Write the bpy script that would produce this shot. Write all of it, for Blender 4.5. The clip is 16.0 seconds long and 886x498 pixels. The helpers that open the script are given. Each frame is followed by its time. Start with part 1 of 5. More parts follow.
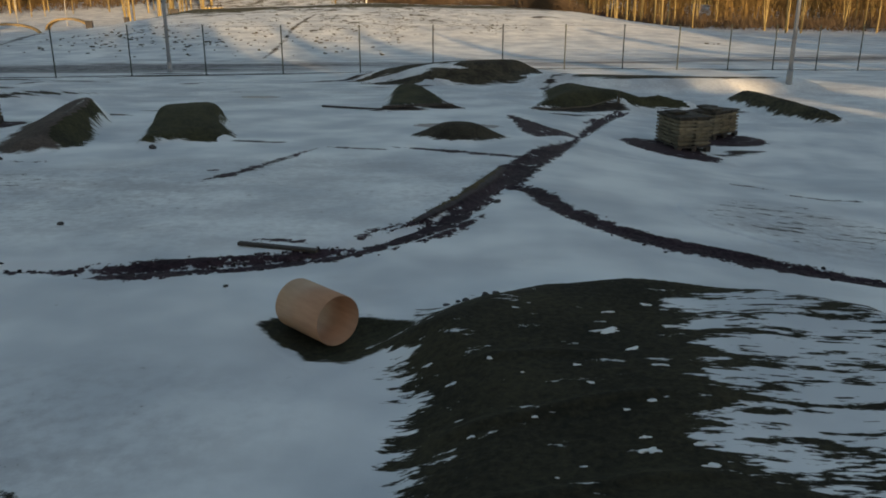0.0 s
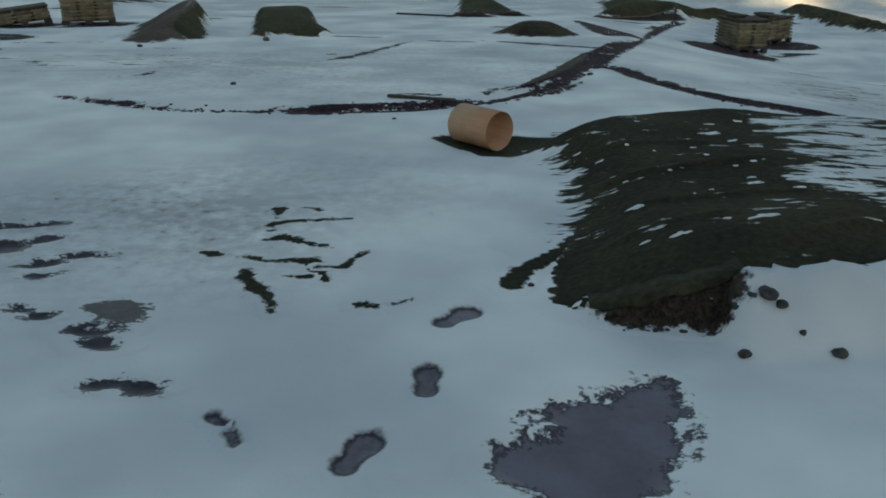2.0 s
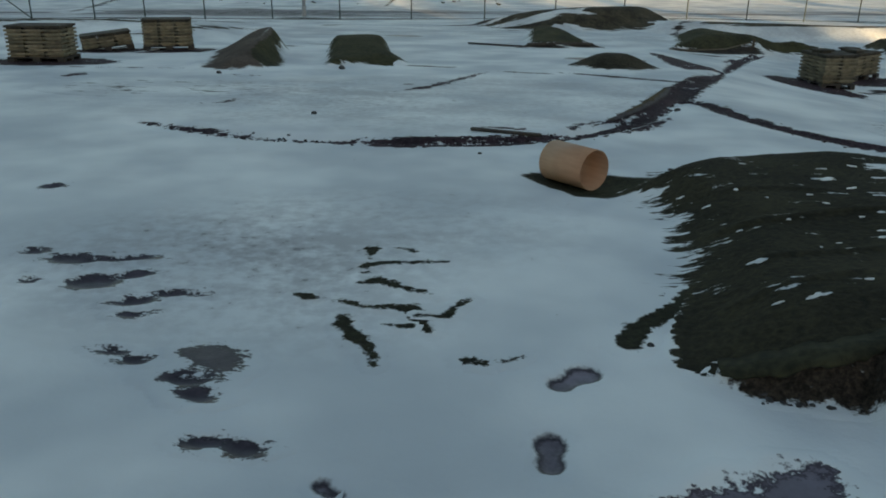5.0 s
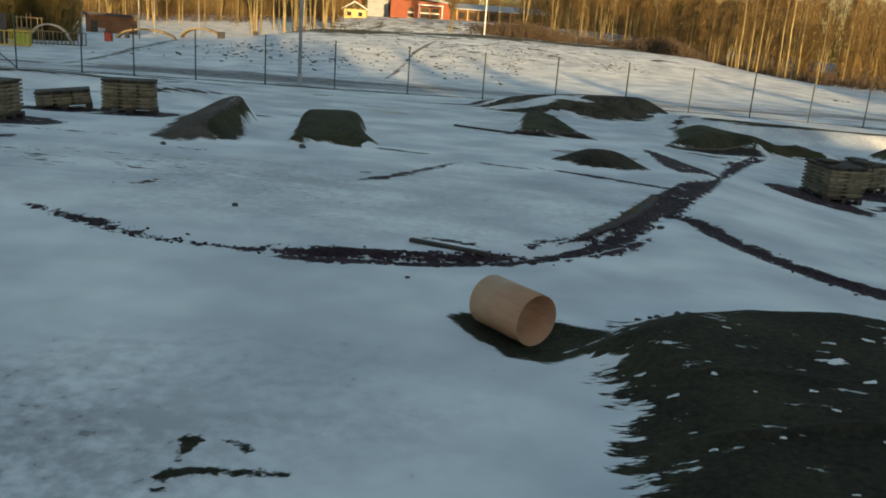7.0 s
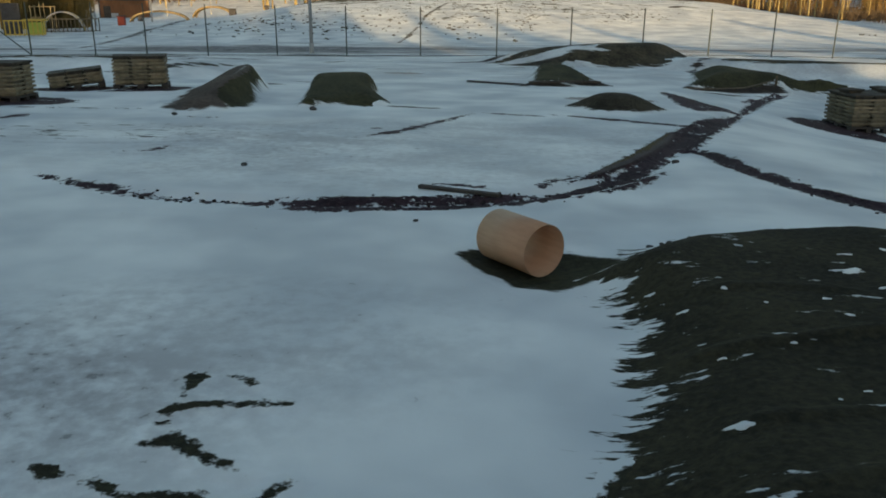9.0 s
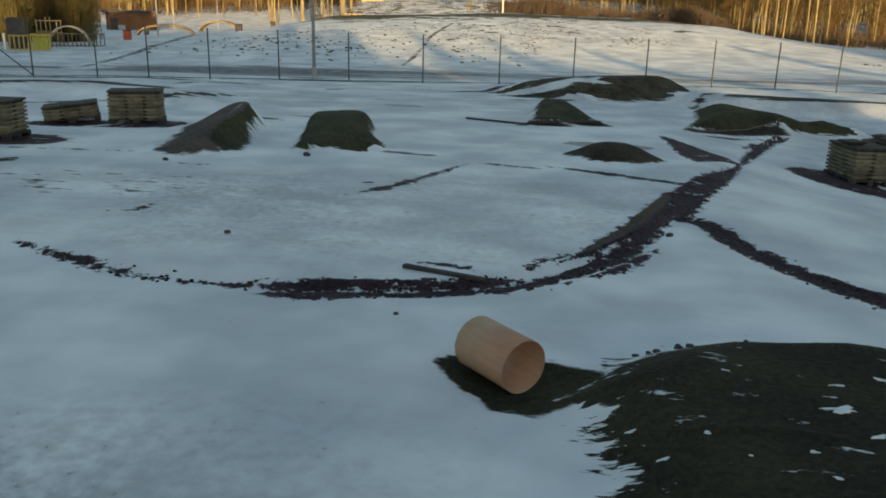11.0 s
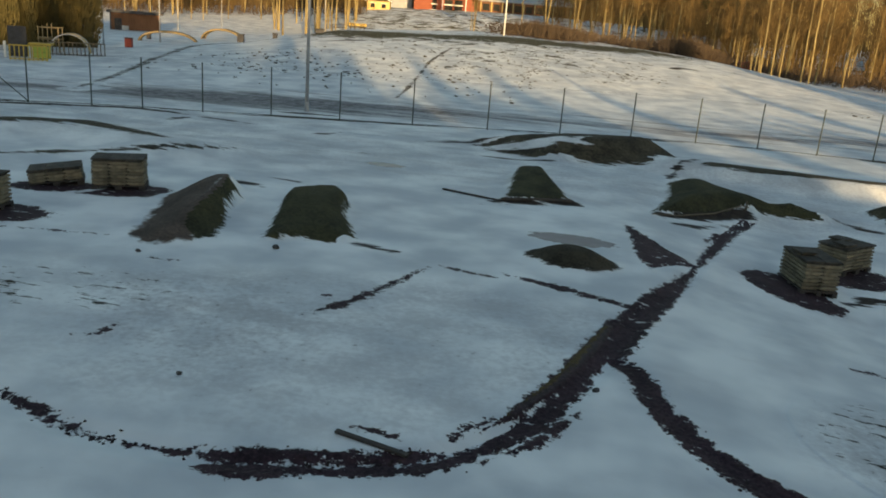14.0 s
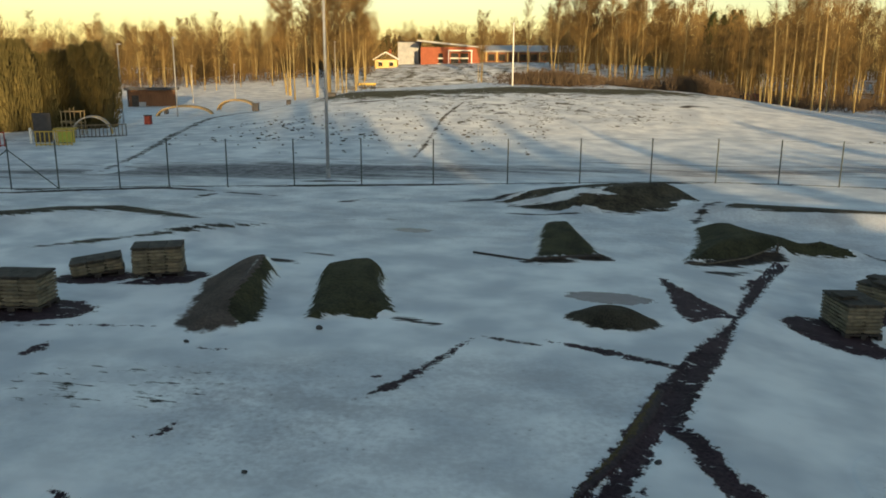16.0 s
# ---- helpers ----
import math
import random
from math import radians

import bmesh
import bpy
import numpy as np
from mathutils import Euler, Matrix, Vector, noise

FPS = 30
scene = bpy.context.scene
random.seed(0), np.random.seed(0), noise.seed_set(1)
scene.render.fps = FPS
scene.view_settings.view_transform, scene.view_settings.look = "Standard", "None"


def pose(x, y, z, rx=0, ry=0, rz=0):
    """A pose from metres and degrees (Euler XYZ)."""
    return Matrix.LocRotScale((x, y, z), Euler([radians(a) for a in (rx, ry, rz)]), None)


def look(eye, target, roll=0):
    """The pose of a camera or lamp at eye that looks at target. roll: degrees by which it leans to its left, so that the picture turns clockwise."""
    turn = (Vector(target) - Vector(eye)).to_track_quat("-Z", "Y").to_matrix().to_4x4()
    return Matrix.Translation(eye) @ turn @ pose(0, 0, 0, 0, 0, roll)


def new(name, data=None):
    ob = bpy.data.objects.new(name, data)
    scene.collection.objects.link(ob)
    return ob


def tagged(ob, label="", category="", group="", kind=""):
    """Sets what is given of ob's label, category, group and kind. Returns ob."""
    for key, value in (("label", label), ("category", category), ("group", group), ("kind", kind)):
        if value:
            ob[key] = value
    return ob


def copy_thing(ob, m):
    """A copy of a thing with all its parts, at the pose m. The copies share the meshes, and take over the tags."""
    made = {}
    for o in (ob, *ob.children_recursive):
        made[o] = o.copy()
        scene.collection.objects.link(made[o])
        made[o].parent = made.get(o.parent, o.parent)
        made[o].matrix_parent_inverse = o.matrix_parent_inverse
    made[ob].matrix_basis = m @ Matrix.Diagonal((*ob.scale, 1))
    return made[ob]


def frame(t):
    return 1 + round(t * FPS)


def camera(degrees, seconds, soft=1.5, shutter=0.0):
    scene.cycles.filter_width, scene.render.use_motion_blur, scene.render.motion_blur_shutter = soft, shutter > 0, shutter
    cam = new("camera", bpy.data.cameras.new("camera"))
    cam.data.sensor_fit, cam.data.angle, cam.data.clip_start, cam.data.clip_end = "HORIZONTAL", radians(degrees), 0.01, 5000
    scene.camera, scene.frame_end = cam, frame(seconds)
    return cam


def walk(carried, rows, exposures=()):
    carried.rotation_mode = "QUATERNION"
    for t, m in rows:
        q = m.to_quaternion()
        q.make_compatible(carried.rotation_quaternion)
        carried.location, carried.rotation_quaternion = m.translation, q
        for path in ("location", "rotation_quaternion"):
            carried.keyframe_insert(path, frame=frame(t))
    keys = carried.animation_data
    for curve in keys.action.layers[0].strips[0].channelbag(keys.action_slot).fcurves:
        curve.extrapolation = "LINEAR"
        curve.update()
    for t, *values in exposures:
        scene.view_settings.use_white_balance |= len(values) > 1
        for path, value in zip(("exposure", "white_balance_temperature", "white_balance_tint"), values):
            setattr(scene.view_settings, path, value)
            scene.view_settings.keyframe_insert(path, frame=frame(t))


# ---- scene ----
cam = camera(58.7, 16.0, soft=1.8)
PATH = [
    (0, (0.318, -0.05, 2.376), (0.225, 1.858, 1.785), 0.1),
    (0.5, (0.083, -0.979, 2.427), (-0.033, 0.891, 1.727), 0.2),
    (1, (-0.19, -1.461, 2.276), (-0.342, 0.403, 1.568), 0.3),
    (1.5, (-0.408, -1.892, 2.13), (-0.577, -0.008, 1.481), -0.2),
    (2, (-0.592, -2.211, 1.945), (-0.756, -0.363, 1.198), 0.1),
    (2.5, (-0.764, -2.334, 1.89), (-0.939, -0.491, 1.133), -0.3),
    (3, (-0.873, -2.306, 1.915), (-1.044, -0.406, 1.317), -1.4),
    (3.5, (-0.983, -2.247, 1.9), (-1.175, -0.379, 1.214), -1.2),
    (6, (-0.803, -1.0, 2.037), (-1.145, 0.851, 1.362), 0.9),
    (6.5, (-0.64, -0.317, 2.067), (-0.956, 1.605, 1.614), 2.4),
    (7, (-0.54, -0.091, 2.074), (-0.855, 1.814, 1.554), 4.3),
    (7.5, (-0.54, 0.02, 1.97), (-0.908, 1.921, 1.47), -1.8),
    (8, (-0.357, -0.085, 1.837), (-0.707, 1.789, 1.233), 1.6),
    (10.5, (-0.389, 0.203, 2.102), (-0.811, 2.065, 1.505), -2.0),
    (11, (-0.287, 0.372, 2.449), (-0.671, 2.249, 1.875), 1.4),
    (11.5, (-0.174, 0.468, 2.8), (-0.569, 2.354, 2.264), -0.1),
    (12, (-0.029, 0.546, 3.191), (-0.41, 2.433, 2.65), 0.8),
    (12.5, (0.197, 0.535, 3.544), (-0.15, 2.422, 2.981), 4.2),
    (13, (0.312, 0.487, 3.875), (-0.027, 2.368, 3.286), 5.2),
    (13.5, (0.333, 0.454, 4.199), (-0.007, 2.339, 3.623), 5.6),
    (14, (0.273, 0.42, 4.37), (-0.1, 2.301, 3.804), 4.5),
    (14.5, (0.145, 0.409, 4.536), (-0.249, 2.291, 3.986), 2.7),
    (15, (0.065, 0.386, 4.693), (-0.34, 2.262, 4.13), 3.0),
    (15.5, (-0.011, 0.352, 4.82), (-0.398, 2.232, 4.257), 4.3),
    (16, (-0.118, 0.292, 4.828), (-0.549, 2.192, 4.378), 0.3),
]
walk(cam, [(t, look(eye, target, roll)) for t, eye, target, roll in PATH], exposures=[(0.0, 0.36, 7200, 14), (0.5, 0.66, 7150, 9), (1.0, 0.83, 7200, 8), (1.6, 0.77, 7150, 7), (3.5, 0.71, 7150, 7), (7.0, 0.62, 7000, 7), (11.0, 0.67, 7000, 7), (14.5, 0.56, 7000, 7), (15.2, 0.59, 7000, 7), (16.0, 0.52, 7000, 7)])


# ---- world, sun, exposure ----
SUN_ELEV, SUN_AZ = radians(6.0), radians(-24.0)      # light travels towards SUN_AZ left of +y, coming from behind
world = bpy.data.worlds.new("world")
scene.world = world
world.use_nodes = True
wn = world.node_tree
wn.nodes.clear()
sky = wn.nodes.new("ShaderNodeTexSky")
sky.sky_type = "NISHITA"
sky.sun_disc = False
sky.sun_elevation = SUN_ELEV
sky.sun_rotation = math.pi - SUN_AZ * -1
sky.dust_density = 0.6
bg = wn.nodes.new("ShaderNodeBackground")
bg.inputs["Strength"].default_value = 0.15
wo = wn.nodes.new("ShaderNodeOutputWorld")
wn.links.new(sky.outputs[0], bg.inputs["Color"])
wn.links.new(bg.outputs[0], wo.inputs["Surface"])
sun_data = bpy.data.lights.new("sun", "SUN")
sun_data.energy = 5.0
sun_data.angle = radians(0.6)
sun_data.color = (1.0, 0.69, 0.35)
sun = new("sun", sun_data)
travel = Vector((math.sin(SUN_AZ) * math.cos(SUN_ELEV), math.cos(SUN_AZ) * math.cos(SUN_ELEV), -math.sin(SUN_ELEV)))
sun.matrix_world = look((0, -60, 40), Vector((0, -60, 40)) + travel)


# ---- materials ----
class Nodes:
    """A short way to write node trees."""
    def __init__(self, tree):
        self.t = tree
        tree.nodes.clear()

    def add(self, kind, **values):
        n = self.t.nodes.new("ShaderNode" + kind)
        for k, v in values.items():
            self.set(n, k, v)
        return n

    def set(self, n, k, v):
        socket = n.inputs[k]
        if isinstance(v, bpy.types.NodeSocket):
            self.t.links.new(v, socket)
        else:
            socket.default_value = v

    def math(self, op, a, b=0.0, clamp=False):
        n = self.t.nodes.new("ShaderNodeMath")
        n.operation = op
        n.use_clamp = clamp
        for k, v in ((0, a), (1, b)):
            if isinstance(v, bpy.types.NodeSocket):
                self.t.links.new(v, n.inputs[k])
            else:
                n.inputs[k].default_value = v
        return n.outputs[0]

    def mix(self, f, a, b):
        n = self.t.nodes.new("ShaderNodeMix")
        n.data_type = "RGBA"
        for k, v in ((0, f), (6, a), (7, b)):
            if isinstance(v, bpy.types.NodeSocket):
                self.t.links.new(v, n.inputs[k])
            elif k == 0:
                n.inputs[k].default_value = v
            else:
                n.inputs[k].default_value = (*v, 1.0)
        return n.outputs[2]

    def noise(self, scale, detail=4.0, rough=0.55, vec=None, stretch=None, kind="Object"):
        co = vec
        if co is None:
            co = self.add("TexCoord").outputs[kind]
        if stretch:
            mp = self.add("Mapping", Vector=co, Scale=stretch[:3])
            if len(stretch) > 3:
                mp.inputs["Rotation"].default_value[2] = stretch[3]
            co = mp.outputs[0]
        n = self.add("TexNoise", Scale=scale, Detail=detail, Roughness=rough, Vector=co)
        return n.outputs[0]

    def ramp(self, v, lo, hi, a=0.0, b=1.0):
        n = self.add("MapRange", **{"Value": v, "From Min": lo, "From Max": hi, "To Min": a, "To Max": b})
        n.interpolation_type = "SMOOTHSTEP"
        return n.outputs[0]

    def finish(self, color, rough, height=None, depth=0.01, strength=0.6, metal=0.0, spec=0.3):
        b = self.add("BsdfPrincipled")
        self.set(b, "Base Color", color if isinstance(color, bpy.types.NodeSocket) else (*color, 1.0))
        self.set(b, "Roughness", rough)
        self.set(b, "Metallic", metal)
        self.set(b, "Specular IOR Level", spec)
        if height is not None:
            bp = self.add("Bump", Height=height, Strength=strength, Distance=depth)
            self.t.links.new(bp.outputs[0], b.inputs["Normal"])
        o = self.add("OutputMaterial")
        self.t.links.new(b.outputs[0], o.inputs["Surface"])


def material(name):
    m = bpy.data.materials.new(name)
    m.use_nodes = True
    return m, Nodes(m.node_tree)


def snow_nodes(n):
    """Old wet snow: broad greyer drifts, thin spots, fine grain. Gives colour and height."""
    thin = n.add("Attribute")
    thin.attribute_name = "thin"
    broad = n.noise(0.55, 3.0, 0.5)
    streak = n.noise(0.9, 4.0, 0.6, stretch=(0.7, 1.2, 1.0))
    fine = n.noise(9.0, 5.0, 0.6)
    grain = n.noise(60.0, 3.0, 0.6)
    c = n.mix(n.ramp(broad, 0.30, 0.70), (0.92, 0.955, 0.975), (0.58, 0.63, 0.685))
    c = n.mix(n.math("MULTIPLY", n.ramp(streak, 0.50, 0.76), 0.28), c, (0.50, 0.52, 0.56))
    t = n.math("MULTIPLY", thin.outputs["Fac"], n.ramp(n.math("ADD", n.math("MULTIPLY", fine, 0.5), n.math("MULTIPLY", streak, 0.5)), 0.38, 0.62), clamp=True)
    c = n.mix(t, c, (0.30, 0.30, 0.33))
    speck = n.ramp(n.math("ADD", fine, n.math("MULTIPLY", thin.outputs["Fac"], 0.15)), 0.73, 0.77)
    c = n.mix(n.math("MULTIPLY", speck, 0.45), c, (0.06, 0.055, 0.05))
    h = n.math("ADD", n.math("MULTIPLY", fine, 0.7), n.math("MULTIPLY", grain, 0.12))
    return c, h


snow_mat, n = material("snow")
c, h = snow_nodes(n)
n.finish(c, 0.62, h, 0.02, 0.5, spec=0.25)


def patch_mat(name, dark, light, amp=0.25, soft=0.05, stretch=None, size=2.2, speck=0.0, tufts=18.0, rough=0.95, wet=None, relief=0.8, rim=None, under=None):
    """Bare ground that shows through the snow with a ragged edge. The attribute m is the way in from the edge, in metres."""
    m, n = material(name)
    sc, sh = snow_nodes(n)
    if under:
        sc = n.mix(n.ramp(n.noise(16.0, 5.0, 0.7), 0.36, 0.66), *under)
    a = n.add("Attribute")
    a.attribute_name = "m"
    edge = a.outputs["Fac"]
    n1 = n.noise(size, 6.0, 0.62, stretch=stretch)
    n2 = n.noise(size * 4.3, 4.0, 0.6, stretch=stretch)
    v = n.math("ADD", edge, n.math("MULTIPLY", n.math("SUBTRACT", n1, 0.5), amp * 2.4))
    v = n.math("ADD", v, n.math("MULTIPLY", n.math("SUBTRACT", n2, 0.5), amp * 1.25))
    f = n.ramp(v, -soft, soft)
    if speck:
        s1 = n.noise(4.6, 5.0, 0.66, stretch=(0.6, 1.8, 1.0, radians(-10)))
        f = n.math("MULTIPLY", f, n.math("SUBTRACT", 1.0, n.math("MULTIPLY", n.ramp(s1, 0.70 - speck, 0.74 - speck), 0.9)))
    g1 = n.noise(tufts, 5.0, 0.7)
    g2 = n.noise(1.3, 3.0, 0.5)
    g = n.mix(n.ramp(n.math("ADD", n.math("MULTIPLY", g1, 0.6), n.math("MULTIPLY", g2, 0.4)), 0.36, 0.66), dark, light)
    if wet:
        g = n.mix(n.math("MULTIPLY", n.ramp(g2, 0.45, 0.6), 0.8), g, wet)
    if rim:
        g = n.mix(n.ramp(v, rim[0] * 0.3, rim[0]), rim[1], g)
    col = n.mix(f, sc, g)
    hh = n.math("ADD", n.math("MULTIPLY", sh, n.math("MULTIPLY", n.math("SUBTRACT", 1.0, f), 0.417 * 0.8 / relief)), n.math("MULTIPLY", g1, f))
    n.finish(col, n.math("ADD", n.math("MULTIPLY", f, rough - 0.62), 0.62), hh, 0.03, relief, spec=0.2)
    return m


turf_mat = patch_mat("turf", (0.018, 0.0175, 0.013), (0.054, 0.049, 0.029), 0.46, 0.03, (0.48, 2.1, 1.0, radians(-12)), 3.0, 0.060, 22.0, relief=0.55)
turf_far_mat = patch_mat("turf_far", (0.026, 0.024, 0.015), (0.098, 0.087, 0.052), 0.36, 0.05, (0.55, 1.5, 1.0), 1.7, 0.0, 9.0)
ramp_mat = patch_mat("ramp_turf", (0.022, 0.023, 0.012), (0.075, 0.072, 0.036), 0.30, 0.03, (0.45, 2.2, 1.0, radians(-14)), 2.6, 0.0, 14.0)
dome_mat = patch_mat("withered_turf", (0.020, 0.018, 0.013), (0.086, 0.075, 0.055), 0.15, 0.03, (0.7, 1.3, 1.0), 4.0, 0.0, 26.0, relief=1.0)
earth_mat = patch_mat("wet_earth", (0.018, 0.010, 0.015), (0.072, 0.044, 0.056), 0.20, 0.020, None, 5.0, 0.068, 16.0, 0.8)
strip_mat = patch_mat("grey_brown_strip", (0.045, 0.036, 0.036), (0.13, 0.105, 0.10), 0.14, 0.03, None, 5.0, 0.0, 14.0, 0.9)
bank_mat = patch_mat("bank_earth", (0.026, 0.022, 0.015), (0.105, 0.091, 0.062), 0.62, 0.05, (0.30, 2.0, 1.0), 2.3, 0.0, 8.0, 0.9)
foot_mat = patch_mat("fence_foot_grass", (0.03, 0.028, 0.022), (0.09, 0.08, 0.06), 0.30, 0.06, (0.5, 1.2, 1.0), 1.6, 0.0, 8.0, 0.95)
earth_far_mat = patch_mat("earth_far", (0.018, 0.014, 0.013), (0.064, 0.051, 0.042), 0.5, 0.07, (0.35, 1.6, 1.0), 1.1, 0.0, 6.0, 0.9)
streak_mat = patch_mat("grass_streaks", (0.014, 0.015, 0.011), (0.044, 0.045, 0.027), 0.065, 0.012, None, 7.0, 0.0, 26.0)
bed_mat = patch_mat("turf_under_tube", (0.017, 0.017, 0.011), (0.056, 0.054, 0.030), 0.10, 0.03, (0.6, 1.4, 1.0), 4.0, 0.0, 22.0, relief=0.6)
slush_mat = patch_mat("slush", (0.135, 0.118, 0.152), (0.20, 0.182, 0.228), 0.17, 0.02, None, 5.5, 0.0, 3.0, 0.35, relief=0.12, rim=(0.06, (0.062, 0.052, 0.068)))
print_mat = patch_mat("wet_print", (0.075, 0.065, 0.085), (0.23, 0.205, 0.255), 0.022, 0.014, None, 9.0, 0.0, 5.0, 0.4, relief=0.12, rim=(0.035, (0.040, 0.033, 0.044)))
smear_mat = patch_mat("wet_smear", (0.040, 0.033, 0.046), (0.088, 0.074, 0.098), 0.085, 0.012, (0.8, 1.3, 1.0), 9.0, 0.0, 6.0, 0.4, relief=0.2, rim=(0.03, (0.030, 0.025, 0.032)))
gravel_mat = patch_mat("gravel_bank", (0.015, 0.012, 0.010), (0.096, 0.074, 0.058), 0.12, 0.02, None, 5.0, 0.0, 34.0, 0.9)
brown_earth_mat = patch_mat("brown_earth", (0.060, 0.048, 0.042), (0.15, 0.118, 0.100), 0.24, 0.09, None, 1.8, 0.0, 16.0)
verge_mat = patch_mat("withered_verge", (0.05, 0.040, 0.020), (0.13, 0.098, 0.046), 0.14, 0.03, None, 6.0, 0.0, 24.0, under=((0.014, 0.008, 0.012), (0.056, 0.034, 0.044)))
crest_mat = patch_mat("crest_snow", (0.42, 0.42, 0.40), (0.62, 0.62, 0.60), 0.05, 0.02, None, 7.0, 0.0, 9.0, 0.8, under=((0.045, 0.034, 0.030), (0.12, 0.090, 0.075)))
road_mat = patch_mat("gravel_road", (0.13, 0.13, 0.14), (0.36, 0.36, 0.38), 1.5, 0.55, (0.13, 1.3, 1.0, radians(-17)), 0.55, 0.0, 3.0, 0.9)
grass_far_mat = patch_mat("dead_grass", (0.05, 0.048, 0.025), (0.14, 0.12, 0.06), 1.9, 0.16, (0.55, 1.0, 1.0), 0.7, 0.0, 4.0, 0.95)


tuft_mat = patch_mat("hill_tufts", (0.042, 0.044, 0.028), (0.115, 0.108, 0.064), 1.7, 0.10, (0.8, 0.8, 1.0), 0.8, 0.0, 4.0, 0.95)


def plain_mat(name, a, b, rough=0.8, scale=6.0, depth=0.004, metal=0.0, stretch=None, spec=0.3, per_object=0.0):
    m, n = material(name)
    v = n.noise(scale, 5.0, 0.6, stretch=stretch)
    w = n.noise(scale * 0.2, 3.0, 0.5)
    f = n.ramp(n.math("ADD", n.math("MULTIPLY", v, 0.6), n.math("MULTIPLY", w, 0.4)), 0.33, 0.67)
    c = n.mix(f, a, b)
    if per_object:
        oi = n.add("ObjectInfo")
        hs = n.add("HueSaturation", Color=c)
        n.set(hs, "Value", n.math("ADD", n.math("MULTIPLY", oi.outputs["Random"], per_object), 1.0 - per_object * 0.5))
        c = hs.outputs[0]
    n.finish(c, rough, v, depth, 0.5, metal, spec)
    return m


card_mat = plain_mat("fibre_tube", (0.43, 0.255, 0.165), (0.53, 0.325, 0.215), 0.55, 5.0, 0.002, stretch=(1, 1, 6))
wood_mat = plain_mat("pallet_wood", (0.065, 0.053, 0.040), (0.16, 0.132, 0.092), 0.85, 14.0, 0.003, stretch=(0.3, 3, 3), per_object=0.5)
slab_mat = plain_mat("slab", (0.125, 0.110, 0.082), (0.24, 0.208, 0.150), 0.9, 9.0, 0.004, per_object=0.6)
# darker copy of slab_mat: the shade on the stack tops put into the colour
shaded_slab_mat = plain_mat("shaded_slab", (0.035, 0.031, 0.027), (0.080, 0.070, 0.058), 0.8, 9.0, 0.004, per_object=0.4)
clod_mat = plain_mat("earth_clods", (0.015, 0.010, 0.011), (0.055, 0.040, 0.040), 0.9, 12.0, 0.004)
plank_mat = plain_mat("wet_plank", (0.030, 0.026, 0.025), (0.075, 0.065, 0.06), 0.7, 9.0, 0.003, stretch=(0.2, 3, 3))
post_mat = plain_mat("green_post", (0.035, 0.05, 0.045), (0.06, 0.075, 0.07), 0.5, 8.0, 0.001)
wire_mat = plain_mat("wire", (0.05, 0.055, 0.055), (0.09, 0.10, 0.10), 0.5, 8.0, 0.001)
pole_mat = plain_mat("galvanised", (0.30, 0.31, 0.33), (0.42, 0.43, 0.45), 0.45, 4.0, 0.001, 0.3)
stone_mat = plain_mat("stone", (0.035, 0.033, 0.034), (0.10, 0.095, 0.095), 0.8, 16.0, 0.01)
birch_mat = plain_mat("birch_bark", (0.17, 0.13, 0.058), (0.42, 0.335, 0.16), 0.85, 1.6, 0.01, stretch=(2, 2, 0.6), per_object=0.5)
twig_mat = plain_mat("birch_twigs", (0.090, 0.060, 0.025), (0.235, 0.158, 0.064), 0.9, 0.6, 0.0, per_object=0.5)
brush_mat = plain_mat("bare_bushes", (0.045, 0.033, 0.024), (0.11, 0.080, 0.055), 0.9, 0.5, 0.0)
pine_bark_mat = plain_mat("pine_bark", (0.14, 0.075, 0.04), (0.26, 0.15, 0.08), 0.9, 2.0, 0.01)
needle_mat = plain_mat("needles", (0.020, 0.030, 0.012), (0.055, 0.062, 0.024), 0.9, 0.7, 0.0, per_object=0.4)
thuja_mat = plain_mat("thuja", (0.055, 0.050, 0.018), (0.14, 0.115, 0.045), 0.9, 1.2, 0.0, per_object=0.3)
brown_mat = plain_mat("brown_boards", (0.12, 0.055, 0.028), (0.22, 0.105, 0.055), 0.8, 3.0, 0.002, stretch=(4, 4, 0.3))
roof_mat = plain_mat("dark_roof", (0.035, 0.035, 0.04), (0.07, 0.07, 0.08), 0.7, 2.0, 0.002)
red_mat = plain_mat("red_facade", (0.25, 0.075, 0.042), (0.32, 0.10, 0.056), 0.75, 1.5, 0.002)
white_mat = plain_mat("white_paint", (0.72, 0.72, 0.70), (0.82, 0.82, 0.80), 0.6, 2.0, 0.001)
yellow_mat = plain_mat("yellow_paint", (0.42, 0.30, 0.06), (0.52, 0.38, 0.08), 0.5, 4.0, 0.001)
lime_mat = plain_mat("lime_plastic", (0.28, 0.34, 0.06), (0.36, 0.42, 0.08), 0.45, 4.0, 0.001)
redplastic_mat = plain_mat("red_plastic", (0.22, 0.04, 0.03), (0.30, 0.06, 0.045), 0.5, 4.0, 0.001)
grey_mat = plain_mat("grey_sheet", (0.30, 0.32, 0.35), (0.42, 0.44, 0.47), 0.6, 1.5, 0.001)
glass_mat = plain_mat("dark_glass", (0.02, 0.022, 0.025), (0.035, 0.037, 0.04), 0.08, 1.0, 0.0, spec=0.6)
cream_mat = plain_mat("cream_render", (0.55, 0.40, 0.16), (0.68, 0.52, 0.24), 0.8, 1.0, 0.001)


# ---- building helpers ----
def mesh_of(bm, name, mat, smooth=False):
    me = bpy.data.meshes.new(name)
    bm.to_mesh(me)
    bm.free()
    if mat:
        me.materials.append(mat)
    if smooth:
        me.polygons.foreach_set("use_smooth", [True] * len(me.polygons))
    return me


